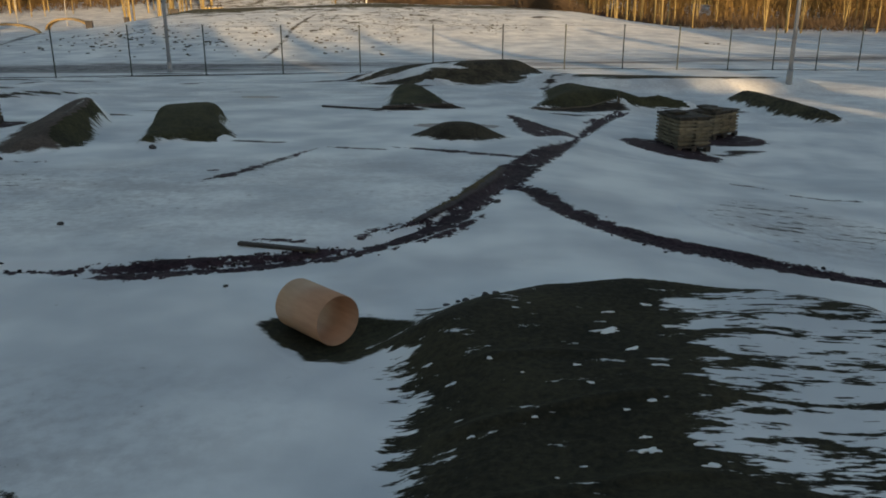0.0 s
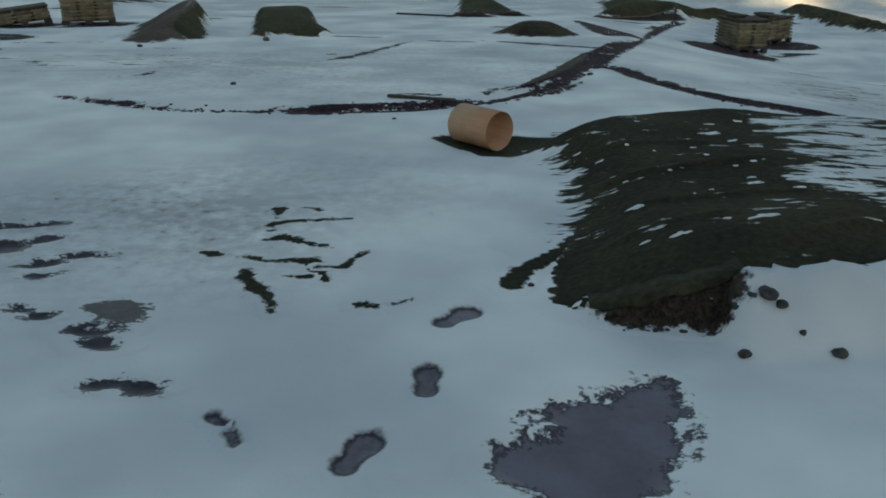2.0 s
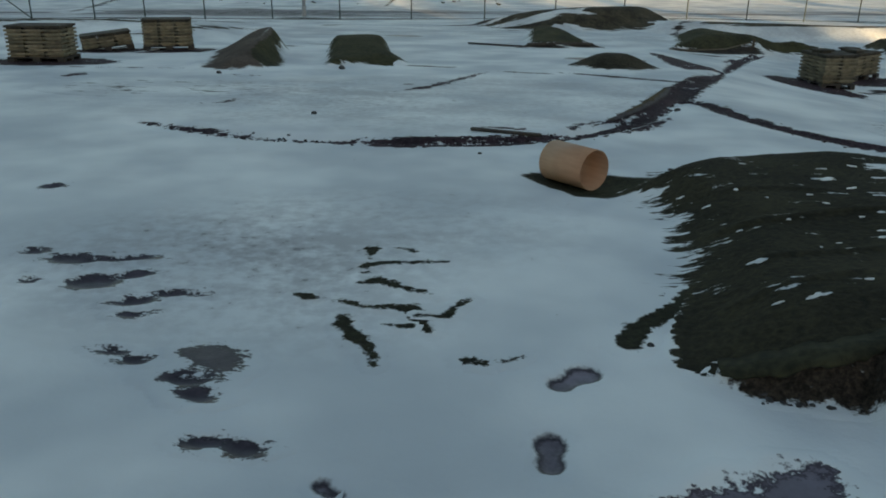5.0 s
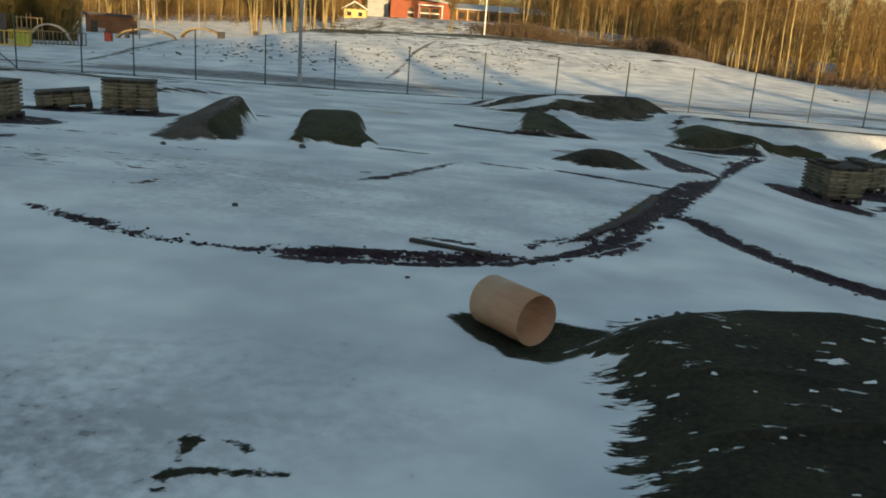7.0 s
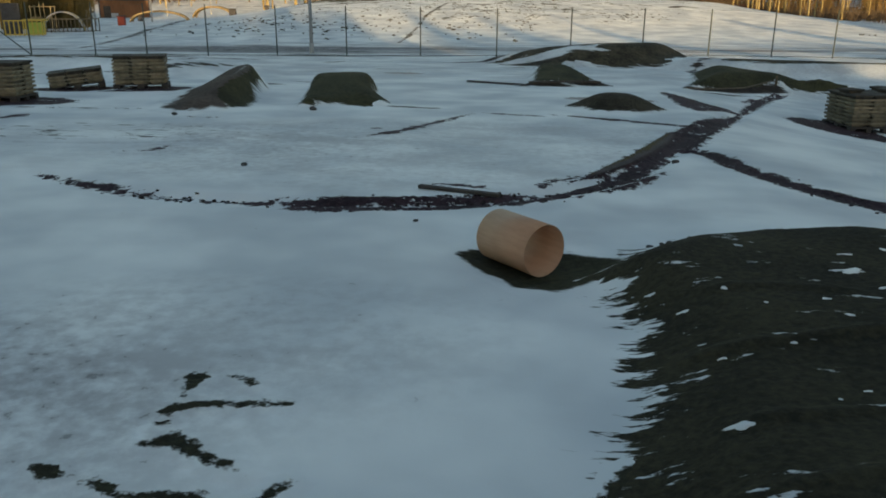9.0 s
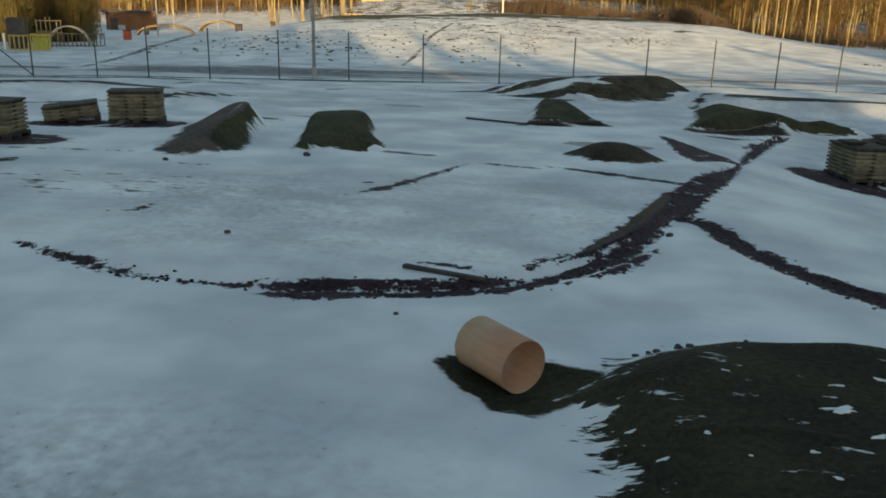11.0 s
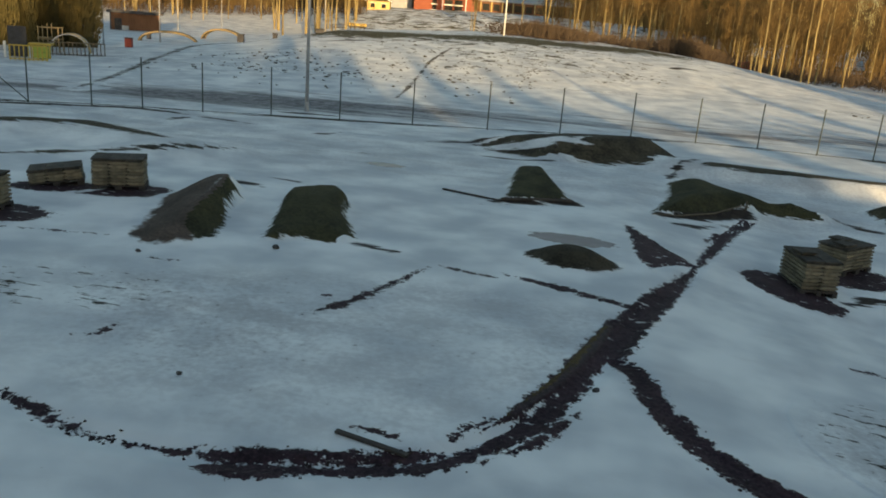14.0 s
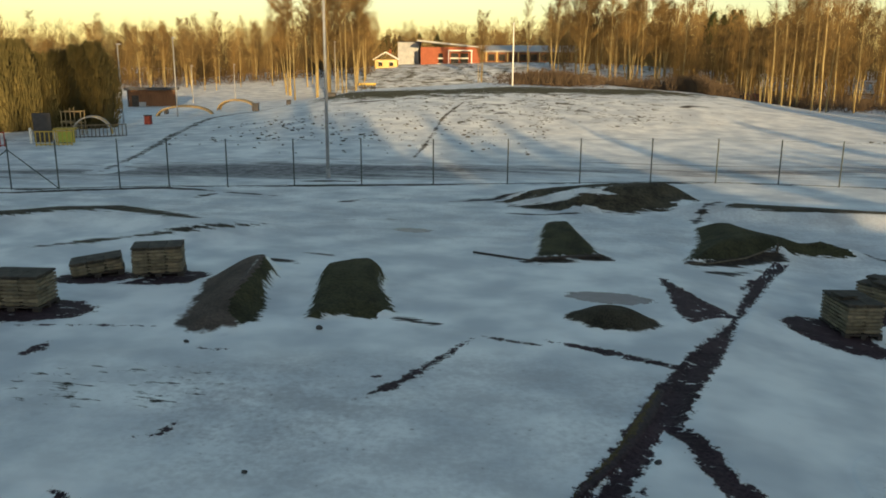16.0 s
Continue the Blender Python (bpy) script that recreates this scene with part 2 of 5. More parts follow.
def part(name, bm, mat, parent=None, label="", smooth=False, m=None):
    ob = new(name, mesh_of(bm, name, mat, smooth))
    if parent is not None:
        ob.parent = parent
    if m is not None:
        ob.matrix_basis = m
    if label:
        ob["label"] = label
    return ob


def box(sx, sy, sz, x=0.0, y=0.0, z=0.0, bevel=0.0, bm=None, rz=0.0):
    """A box whose base centre is at x, y, z."""
    b = bm or bmesh.new()
    r = bmesh.ops.create_cube(b, size=1.0, matrix=pose(x, y, z + sz / 2, 0, 0, rz) @ Matrix.Diagonal((sx, sy, sz, 1)))
    if bevel:
        es = list({e for v in r["verts"] for e in v.link_edges})
        bmesh.ops.bevel(b, geom=es, offset=bevel, segments=1, affect="EDGES")
    return b


def rod(p, q, r0, r1=None, sides=8, bm=None, caps=True):
    """A tapered rod from p to q."""
    b = bm or bmesh.new()
    p, q = Vector(p), Vector(q)
    r1 = r0 if r1 is None else r1
    d = q - p
    bmesh.ops.create_cone(b, cap_ends=caps, segments=sides, radius1=r0, radius2=max(r1, 1e-4), depth=d.length,
                          matrix=Matrix.Translation((p + q) / 2) @ d.to_track_quat("Z", "Y").to_matrix().to_4x4())
    return b


def thing(name, x, y, z, rz, label, category, group="", kind=""):
    ob = new(name)
    ob.matrix_basis = pose(x, y, z, 0, 0, rz)
    return tagged(ob, label, category, group, kind)


# ---- the lie of the land ----
def smooth(a, b, v):
    t = np.clip((v - a) / (b - a), 0, 1)
    return t * t * (3 - 2 * t)


def wavy(x, y, s, seed=0.0):
    """A cheap rolling unevenness."""
    return (np.sin(x * s + 1.3 * np.sin(y * s * 0.7 + seed) + seed) * np.sin(y * s * 1.13 + 1.7 * np.sin(x * s * 0.6 + 2.1 * seed)))


def segdist(x, y, pts):
    """Distance to a line through pts and how far along it, 0 to 1."""
    best = np.full(np.shape(x), 1e9)
    along = np.zeros(np.shape(x))
    k = len(pts) - 1
    for i in range(k):
        (ax, ay), (bx, by) = pts[i], pts[i + 1]
        dx, dy = bx - ax, by - ay
        t = np.clip(((x - ax) * dx + (y - ay) * dy) / (dx * dx + dy * dy), 0, 1)
        d = np.hypot(x - ax - t * dx, y - ay - t * dy)
        along = np.where(d < best, (i + t) / k, along)
        best = np.minimum(best, d)
    return best, along


def polydist(x, y, pts):
    """Signed way in from the border of a polygon: above 0 inside."""
    d, _ = segdist(x, y, list(pts) + [pts[0]])
    inside = np.zeros(np.shape(x), bool)
    k = len(pts)
    for i in range(k):
        (ax, ay), (bx, by) = pts[i], pts[(i + 1) % k]
        if ay != by:
            inside ^= ((ay > y) != (by > y)) & (x < (bx - ax) * (y - ay) / (by - ay) + ax)
    return np.where(inside, d, -d)


def ellipse(x, y, cx, cy, rx, ry, rot=0.0):
    c, s = math.cos(radians(rot)), math.sin(radians(rot))
    u, v = (x - cx) * c + (y - cy) * s, -(x - cx) * s + (y - cy) * c
    return (1 - np.hypot(u / rx, v / ry)) * min(rx, ry)


FENCE_A, FENCE_B = 40.0, 0.31           # the road and the foot of the hill run along y = FENCE_A + FENCE_B * x
BIG_TURF = [(-0.36, 1.86), (-0.31, 1.76), (-0.22, 1.70), (-0.11, 1.66), (0.0, 1.64), (0.14, 1.62), (0.30, 1.62), (0.48, 1.65), (0.60, 1.68), (0.72, 1.70), (0.85, 1.73), (1.07, 1.77), (1.4, 1.86), (1.9, 2.02), (3.2, 2.5), (4.2, 3.45), (4.0, 4.6),
            (3.5, 5.8), (2.7, 6.3), (1.5, 6.48), (0.75, 6.36), (0.15, 5.95), (-0.2, 5.55), (-0.55, 5.20), (-0.35, 4.9), (-0.12, 4.4), (-0.08, 3.6), (-0.18, 2.9), (-0.3, 2.4)]
TUBE_BED = [(-1.38, 5.52), (-1.28, 5.38), (-1.08, 5.14), (-0.85, 4.90), (-0.60, 4.92), (-0.38, 5.08), (-0.15, 5.35), (-0.2, 5.58), (-0.5, 5.72), (-0.95, 5.72), (-1.26, 5.64)]
RAMP_EARTH = [(-8.44, 13.45), (-7.91, 13.17), (-7.36, 13.44), (-7.06, 14.01), (-7.34, 15.05), (-7.92, 16.41), (-8.08, 17.14), (-8.22, 17.6), (-8.8, 17.5), (-8.95, 16.46), (-8.8, 15.15), (-8.6, 14.08)]
EARTH_CREST = [(-7.80, 13.75), (-7.86, 14.4), (-8.05, 15.5), (-8.46, 17.3)]
RAMP_TURF = [(-6.08, 14.37), (-5.57, 14.7), (-4.92, 14.92), (-4.53, 15.08), (-4.79, 15.87), (-5.15, 16.56), (-5.48, 17.32), (-5.66, 18.21), (-6.12, 18.78), (-6.67, 18.45), (-7.05, 17.72), (-6.92, 17.08), (-6.68, 16.43), (-6.5, 15.71)]
OUTER = [(-6.4, 7.3), (-5.75, 7.02), (-5.05, 6.84), (-4.5, 6.72), (-3.9, 6.69), (-3.4, 6.69), (-2.85, 6.74), (-2.3, 6.86), (-1.8, 7.02), (-1.3, 7.28),
         (-0.85, 7.58), (-0.45, 8.1), (0.02, 8.95), (0.36, 9.9), (0.66, 10.95), (0.89, 11.93), (1.14, 13.01), (1.47, 14.04), (1.88, 15.39), (2.29, 16.9), (2.63, 18.09), (3.09, 19.67), (3.46, 21.06), (3.98, 22.66), (4.48, 23.98)]
RIGHT_BRANCH = [(0.90, 10.84), (1.09, 10.45), (1.27, 9.68), (1.53, 9.08), (1.79, 8.68), (2.1, 8.34), (2.4, 8.1), (2.76, 7.95), (3.2, 7.72), (3.75, 7.55), (4.4, 7.35), (5.6, 7.2)]
LANE_INNER = [(-6.4, 7.4), (-5.75, 7.14), (-5.3, 6.98), (-5.0, 6.87), (-4.67, 6.76), (-4.2, 6.71), (-3.81, 6.73), (-3.47, 6.75), (-3.2, 6.78), (-2.74, 6.93), (-2.35, 7.06), (-1.83, 7.22), (-1.41, 7.35), (-0.98, 7.58)]
LANE_OUTER = [(-3.2, 6.60), (-2.95, 6.58), (-2.62, 6.67), (-2.27, 6.82), (-2.07, 6.90), (-1.76, 6.99), (-1.35, 7.13), (-0.94, 7.38), (-0.64, 7.76), (-0.39, 8.11), (-0.13, 8.6), (0.14, 9.33), (0.38, 10.37), (0.68, 11.6)]
LANE_SIDE = [(-0.55, 7.55), (-0.09, 8.07), (0.17, 8.59), (0.36, 9.05)]
LANE_VERGE = [(-1.02, 7.76), (-0.69, 8.14), (-0.44, 8.56), (-0.18, 9.2), (0.11, 9.93), (0.44, 11.2), (0.80, 12.5)]
TRUNK = [(0.79, 11.0), (0.89, 11.93), (1.14, 13.01), (1.47, 14.04), (1.88, 15.39), (2.29, 16.9), (2.63, 18.09), (3.09, 19.67), (3.46, 21.06), (3.98, 22.66), (4.48, 23.98)]
INNER_LEFT = [(-2.70, 14.0), (-2.92, 13.1), (-3.06, 12.6), (-3.32, 11.8), (-3.56, 11.2), (-3.85, 10.8)]
INNER_MID = [(-2.5, 14.2), (-2.05, 14.06), (-1.4, 13.92)]
INNER_RIGHT = [(-1.25, 14.2), (-0.95, 14.12), (-0.5, 13.98), (-0.1, 13.86), (0.5, 13.62), (1.05, 13.4)]
RIDGE_LEFT = [(-21.6, 20.0), (-20.2, 22.4), (-19.0, 23.8), (-17.6, 24.4), (-16.2, 24.1), (-14.8, 23.6), (-13.5, 23.1)]
RIDGE_LEFT_NEAR = [(-15.9, 18.6), (-15.2, 19.7), (-14.4, 20.8), (-13.1, 21.6), (-12.1, 22.5), (-11.4, 23.5)]
MOUND_FAR = [(-5.6, 33.2), (-3.6, 33.8), (-1.2, 34.6), (1.6, 35.3), (2.9, 34.9), (3.2, 33.3), (1.6, 31.6), (0.2, 30.6), (-1.9, 30.0), (-3.8, 31.4)]
MOUND_RIGHT = [(1.72, 22.22), (2.29, 22.59), (2.85, 23.06), (3.56, 23.83), (4.48, 24.84), (5.23, 25.31), (5.88, 25.61), (6.63, 25.64), (7.29, 25.81), (7.4, 26.2), (6.75, 26.5), (6.11, 27.12), (5.3, 26.5), (4.7, 26.9), (4.4, 27.2), (3.9, 28.06), (3.26, 28.06), (2.42, 27.79), (2.34, 25.42)]
KICKER = [(-2.31, 21.17), (-1.43, 21.62), (-0.52, 22.1), (-0.82, 22.93), (-1.27, 24.4), (-1.69, 26.3), (-2.52, 25.85), (-2.37, 23.48), (-2.28, 22.14)]
RIDGE_RIGHT = [(2.96, 31.7), (3.8, 31.65), (4.8, 31.5), (5.8, 31.45), (7.0, 31.4), (8.4, 31.3), (10.2, 31.2), (12.0, 31.3)]
MOUND_SIDE = [(8.7, 27.6), (9.3, 28.2), (9.9, 27.2), (10.4, 25.0), (10.6, 22.6), (9.9, 22.9), (9.3, 24.3), (8.9, 26.0)]
TURF_FOLDS = [([(0.0, 3.75), (0.5, 3.80), (1.0, 3.95), (1.5, 4.0)], 0.030), ([(0.15, 2.95), (0.6, 3.05), (1.1, 3.2), (1.6, 3.2)], 0.028), ([(0.2, 4.5), (0.8, 4.6), (1.2, 4.55)], 0.022),
              ([(-0.1, 2.35), (0.4, 2.45), (0.9, 2.6)], 0.022), ([(0.9, 2.1), (1.5, 2.35), (2.1, 2.6)], 0.020)]
PUDDLE = [(-0.68, 0.32), (-0.62, 0.46), (-0.5, 0.54), (-0.32, 0.62), (-0.52, 0.65), (-0.36, 0.78), (-0.24, 0.9), (-0.11, 0.87), (-0.02, 1.03), (0.14, 1.03), (0.24, 0.9), (0.18, 0.7), (0.17, 0.49), (0.06, 0.29), (-0.09, 0.1), (-0.24, 0.04), (-0.42, 0.07), (-0.54, 0.21)]
# footprints: x, y, heading, length
PRINTS = [(-0.845, 1.60, -42, 0.35), (-0.945, 0.94, 4, 0.31), (-1.16, 0.38, -22, 0.34), (-1.80, 0.54, 55, 0.17), (-1.70, 0.43, 30, 0.17)]
# trodden slush: x, y, half length, half width, heading
SMEARS = [(-2.40, 0.76, 0.095, 0.045, 15), (-2.22, 0.74, 0.10, 0.055, 10), (-2.73, 1.24, 0.11, 0.05, 5), (-2.61, 1.11, 0.09, 0.05, 0), (-3.25, 1.46, 0.085, 0.035, 0), (-3.09, 1.38, 0.075, 0.035, 0),
          (-3.49, 2.08, 0.11, 0.055, 20), (-3.40, 1.91, 0.085, 0.04, 10), (-3.31, 2.24, 0.11, 0.04, 25), (-4.26, 2.64, 0.15, 0.075, 5), (-3.90, 2.30, 0.15, 0.09, 12), (-3.95, 2.72, 0.20, 0.04, 18),
          (-3.72, 2.46, 0.12, 0.05, 30), (-3.16, 2.26, 0.05, 0.03, 10), (-5.53, 4.30, 0.09, 0.06, 50), (-4.62, 2.72, 0.08, 0.05, 0), (-4.31, 2.25, 0.06, 0.04, 0)]


def sole(x, y, px, py, head, length):
    """A shoe print: the ball of the foot and the heel."""
    c, q = math.cos(radians(head)), math.sin(radians(head))
    ball = ellipse(x, y, px - 0.16 * length * q, py + 0.16 * length * c, length * 0.24, length * 0.30, head)
    heel = ellipse(x, y, px + 0.30 * length * q, py - 0.30 * length * c, length * 0.20, length * 0.20, head)
    waist = ellipse(x, y, px + 0.08 * length * q, py - 0.08 * length * c, length * 0.17, length * 0.28, head)
    return np.maximum(np.maximum(ball, heel), waist)


def raise_in(x, y, z, pts, pad, fn, line=False):
    """Adds fn(x, y, way in or distance) to z near the points alone."""
    xs, ys = [p[0] for p in pts], [p[1] for p in pts]
    m = (x > min(xs) - pad) & (x < max(xs) + pad) & (y > min(ys) - pad) & (y < max(ys) + pad)
    if m.any():
        u, w = x[m], y[m]
        d = segdist(u, w, pts)[0] if line else polydist(u, w, pts)
        z[m] += fn(u, w, d)


def land(x, y):
    """Height of the ground at arrays x, y."""
    v = (y - FENCE_A - FENCE_B * x) / 1.047
    z = 0.02 - 0.025 * np.clip(y - 8, 0, 29.6)
    z = z + 0.012 * wavy(x, y, 1.1, 0.4) * smooth(-3, 3, y) + 0.03 * wavy(x, y, 0.5, 1.9) * smooth(9, 16, y) * (1 - smooth(30, 38, y))
    fall = np.interp(y, [5.5, 7.5, 12, 16, 24, 33], [0, 0.08, 0.10, 0.15, 0.10, 0])
    z = z - fall * np.clip(x - 1.3, 0, 4.5) * (1 - smooth(14, 24, x))
    # hill beyond the fence
    xs = x + 0.22 * (v - 45)
    prof = np.interp(xs, [-48, -38, -29, -13, 4, 12, 20, 27, 40], [0, 0.9, 2.9, 3.8, 3.5, 2.8, 1.4, 0.15, 0])
    hill = prof * smooth(9, 58, v) * (0.86 + 0.14 * smooth(58, 30, v))
    far = smooth(85, 190, y) * (1.3 + 5.4 * np.exp(-((x + 25) / 75) ** 2) * smooth(110, 185, y))
    z = z + np.maximum(hill * (1 - smooth(75, 130, v)), far * smooth(70, 120, v)) + 0.10 * wavy(x, y, 0.21, 0.7) * smooth(12, 25, v)
    # turf mound by the tube: a low plateau with an undercut near bank
    def mound(u, w, d):
        front = smooth(3.2, 2.3, w)
        back = smooth(4.0, 5.2, w)
        side = smooth(-0.1, 0.62, d) * (1 - back) + smooth(-0.18, 0.55, d) * back
        lip = smooth(-0.05, 0.05, d) * smooth(-0.28, 0.30, u) * 0.72 + 0.28 * side
        tall = (0.26 + 0.09 * front * smooth(-0.1, 0.6, u) + 0.03 * wavy(u, w, 2.3, 0.3)) * (0.8 + 0.2 * smooth(0.0, 1.6, u))
        up = tall * (side * (1 - front) + lip * front) * (smooth(-0.75, 0.1, u) * (1 - front) + front)
        up = up + 0.055 * np.exp(-((u - 0.25) / 0.45) ** 2) * smooth(4.7, 5.6, w) * side
        for fold, high in TURF_FOLDS:
            q, a = segdist(u, w, fold)
            up = up + high * np.exp(-(q / 0.05) ** 2) * smooth(0.0, 0.15, a) * smooth(1.0, 0.8, a)
        # a snow drift leans against the bare front
        drift = smooth(0.46, 0.66, u) * smooth(0.50, 0.02, -d) * (d < 0.02) * front
        return np.where(d < 0.02, np.maximum(up, drift * (0.29 + 0.025 * wavy(u, w, 5.3, 0.6) + 0.02 * wavy(u, w, 11.0, 1.4))), up)

    raise_in(x, y, z, BIG_TURF, 0.4, mound)
    z -= 0.05 * smooth(-0.1, 0.25, polydist(x, y, TUBE_BED))
    # the jumps further off
    def wedge(u, w, d):
        """A ramp that climbs along its crest, steep on one flank and gentle on the other."""
        q, a = segdist(u, w, EARTH_CREST)
        left = u < np.interp(w, [p[1] for p in EARTH_CREST], [p[0] for p in EARTH_CREST])
        high = np.interp(a, [0, 0.33, 0.66, 1], [0.20, 0.28, 0.42, 0.56])
        return high * (1 - smooth(0.0, 1.0, q / np.where(left, 0.55 + 0.9 * a, 0.75 - 0.25 * a)))

    raise_in(x, y, z, RAMP_EARTH, 1.6, wedge)
    raise_in(x, y, z, RAMP_TURF, 0.5, lambda u, w, d: (0.07 * smooth(-0.05, 0.1, d) + 0.36 * (smooth(-0.15, 0.22, d) * smooth(-5.2, -6.0, u) + smooth(-0.2, 0.6, d) * smooth(-6.0, -5.2, u))) * (0.35 + 0.65 * smooth(14.5, 17.4, w)))
    z += 0.29 * smooth(-0.08, 0.6, ellipse(x, y, -0.13, 15.93, 1.0, 0.72, -8))
    raise_in(x, y, z, KICKER, 0.6, lambda u, w, d: 0.36 * smooth(-0.3, 0.25, d) * (0.4 + 0.6 * smooth(21.5, 25.0, w)))
    raise_in(x, y, z, MOUND_RIGHT, 1.2, lambda u, w, d: 0.45 * smooth(-0.25, 0.9, d) + 0.20 * np.exp(-((u - 4.6) / 0.5) ** 2 - ((w - 25.0) / 0.6) ** 2))
    raise_in(x, y, z, MOUND_FAR, 0.6, lambda u, w, d: 0.86 * smooth(-0.5, 1.7, d) * (0.6 + 0.4 * smooth(-6, 0.5, u)))
    raise_in(x, y, z, MOUND_SIDE, 0.4, lambda u, w, d: 0.40 * smooth(-0.3, 0.6, d))
    raise_in(x, y, z, RIDGE_RIGHT, 2.0, lambda u, w, d: 0.40 * smooth(1.8, 0.2, d), True)
    raise_in(x, y, z, RIDGE_LEFT, 2.6, lambda u, w, d: 0.34 * smooth(2.4, 0.2, d), True)
    raise_in(x, y, z, RIDGE_LEFT_NEAR, 1.8, lambda u, w, d: 0.14 * smooth(1.6, 0.2, d), True)
    # the dug track, the puddle and the footprints
    raise_in(x, y, z, OUTER, 0.4, lambda u, w, d: -0.05 * smooth(0.28, 0.05, d), True)
    raise_in(x, y, z, RIGHT_BRANCH, 0.4, lambda u, w, d: -0.05 * smooth(0.26, 0.05, d), True)
    raise_in(x, y, z, PUDDLE, 0.1, lambda u, w, d: -0.03 * smooth(-0.06, 0.05, d))
    for p in PRINTS:
        raise_in(x, y, z, [(p[0] - 0.2, p[1] - 0.2), (p[0] + 0.2, p[1] + 0.2)], 0.1, lambda u, w, d: -0.028 * smooth(-0.03, 0.025, sole(u, w, *p)), True)
    for px, py, rx, ry, head in SMEARS:
        raise_in(x, y, z, [(px - 0.2, py - 0.2), (px + 0.2, py + 0.2)], 0.1, lambda u, w, d: -0.025 * smooth(-0.03, 0.03, ellipse(u, w, px, py, rx, ry, head)), True)
    return z


def lines(stops):
    """Grid lines: (from, to, step at from, step at to) stretches laid end to end."""
    out = [stops[0][0]]
    for a, b, s0, s1 in stops:
        x = a
        while x < b - 0.5 * s0:
            f = (x - a) / (b - a)
            x += s0 * (s1 / s0) ** f
            out.append(min(x, b))
        out[-1] = b
    return np.array(out)


GX = lines([(-1500, -250, 150, 25), (-250, -60, 25, 2.5), (-60, -26, 2.5, 0.35), (-26, -6.5, 0.3, 0.06), (-6.5, 4.2, 0.032, 0.032),
            (4.2, 14, 0.06, 0.25), (14, 60, 0.35, 3.0), (60, 250, 3, 25), (250, 1500, 25, 150)])
GY = lines([(-300, -20, 40, 3), (-20, -1.5, 3, 0.06), (-1.5, 8.8, 0.032, 0.032), (8.8, 18, 0.035, 0.09), (18, 37, 0.09, 0.2), (37, 60, 0.3, 1.0),
            (60, 250, 1.2, 6), (250, 2000, 8, 150)])
XX, YY = np.meshgrid(GX, GY)
ZZ = land(XX, YY)


def sheet(name, xs, ys, zs, quads, mat, attrs):
    me = bpy.data.meshes.new(name)
    k = len(xs)
    me.vertices.add(k)
    me.vertices.foreach_set("co", np.stack([xs, ys, zs], 1).astype(np.float32).ravel())
    q = len(quads)
    me.loops.add(4 * q)
    me.loops.foreach_set("vertex_index", quads.astype(np.int32).ravel())
    me.polygons.add(q)
    me.polygons.foreach_set("loop_start", np.arange(0, 4 * q, 4, dtype=np.int32))
    me.polygons.foreach_set("use_smooth", np.ones(q, bool))
    me.update(calc_edges=True)
    for key, values in attrs.items():
        at = me.attributes.new(key, "FLOAT", "POINT")
        at.data.foreach_set("value", values.astype(np.float32))
    me.materials.append(mat)
    return new(name, me)


NX, NY = len(GX), len(GY)
cell_i = (np.arange(NY - 1)[:, None] * NX + np.arange(NX - 1)[None, :])
ALL_QUADS = np.stack([cell_i, cell_i + 1, cell_i + NX + 1, cell_i + NX], -1).reshape(-1, 4)

# thin snow where the ground shows through as grey
arena = smooth(-0.3, 1.2, polydist(XX, YY, [(-5.5, 7.3), (-3, 7.1), (-1.2, 7.7), (0.2, 9.8), (0.9, 13.0), (-1.0, 13.8), (-2.6, 13.7), (-5.5, 13.0), (-8, 11)]))
THIN = 0.32 * arena + 0.60 * arena * smooth(1.3, 0.2, segdist(XX, YY, OUTER)[0])
THIN += 0.45 * smooth(-0.4, 0.5, ellipse(XX, YY, -3.3, 2.6, 1.6, 0.9, -20))
THIN += 0.18 * smooth(-0.8, 0.8, ellipse(XX, YY, -6.6, 10.0, 3.4, 2.2))
THIN += 0.4 * smooth(-0.5, 0.6, ellipse(XX, YY, -2.6, 3.7, 1.6, 1.0, 10))
THIN += 0.5 * smooth(-0.5, 0.8, ellipse(XX, YY, 4.4, 9.6, 1.4, 1.6))
THIN += 0.35 * smooth(20, 26, YY) * smooth(38, 32, YY)
VV = (YY - FENCE_A - FENCE_B * XX) / 1.047
THIN += 0.35 * smooth(0, 3, VV) * smooth(14, 9, VV) + 0.25 * smooth(14, 25, VV)
THIN = np.clip(THIN, 0, 1)
ground = sheet("ground", XX.ravel(), YY.ravel(), ZZ.ravel(), ALL_QUADS, snow_mat, {"thin": THIN.ravel()})
tagged(ground, "wide ground under old patchy wet snow", "ground", kind="structure")


LAID = [0]


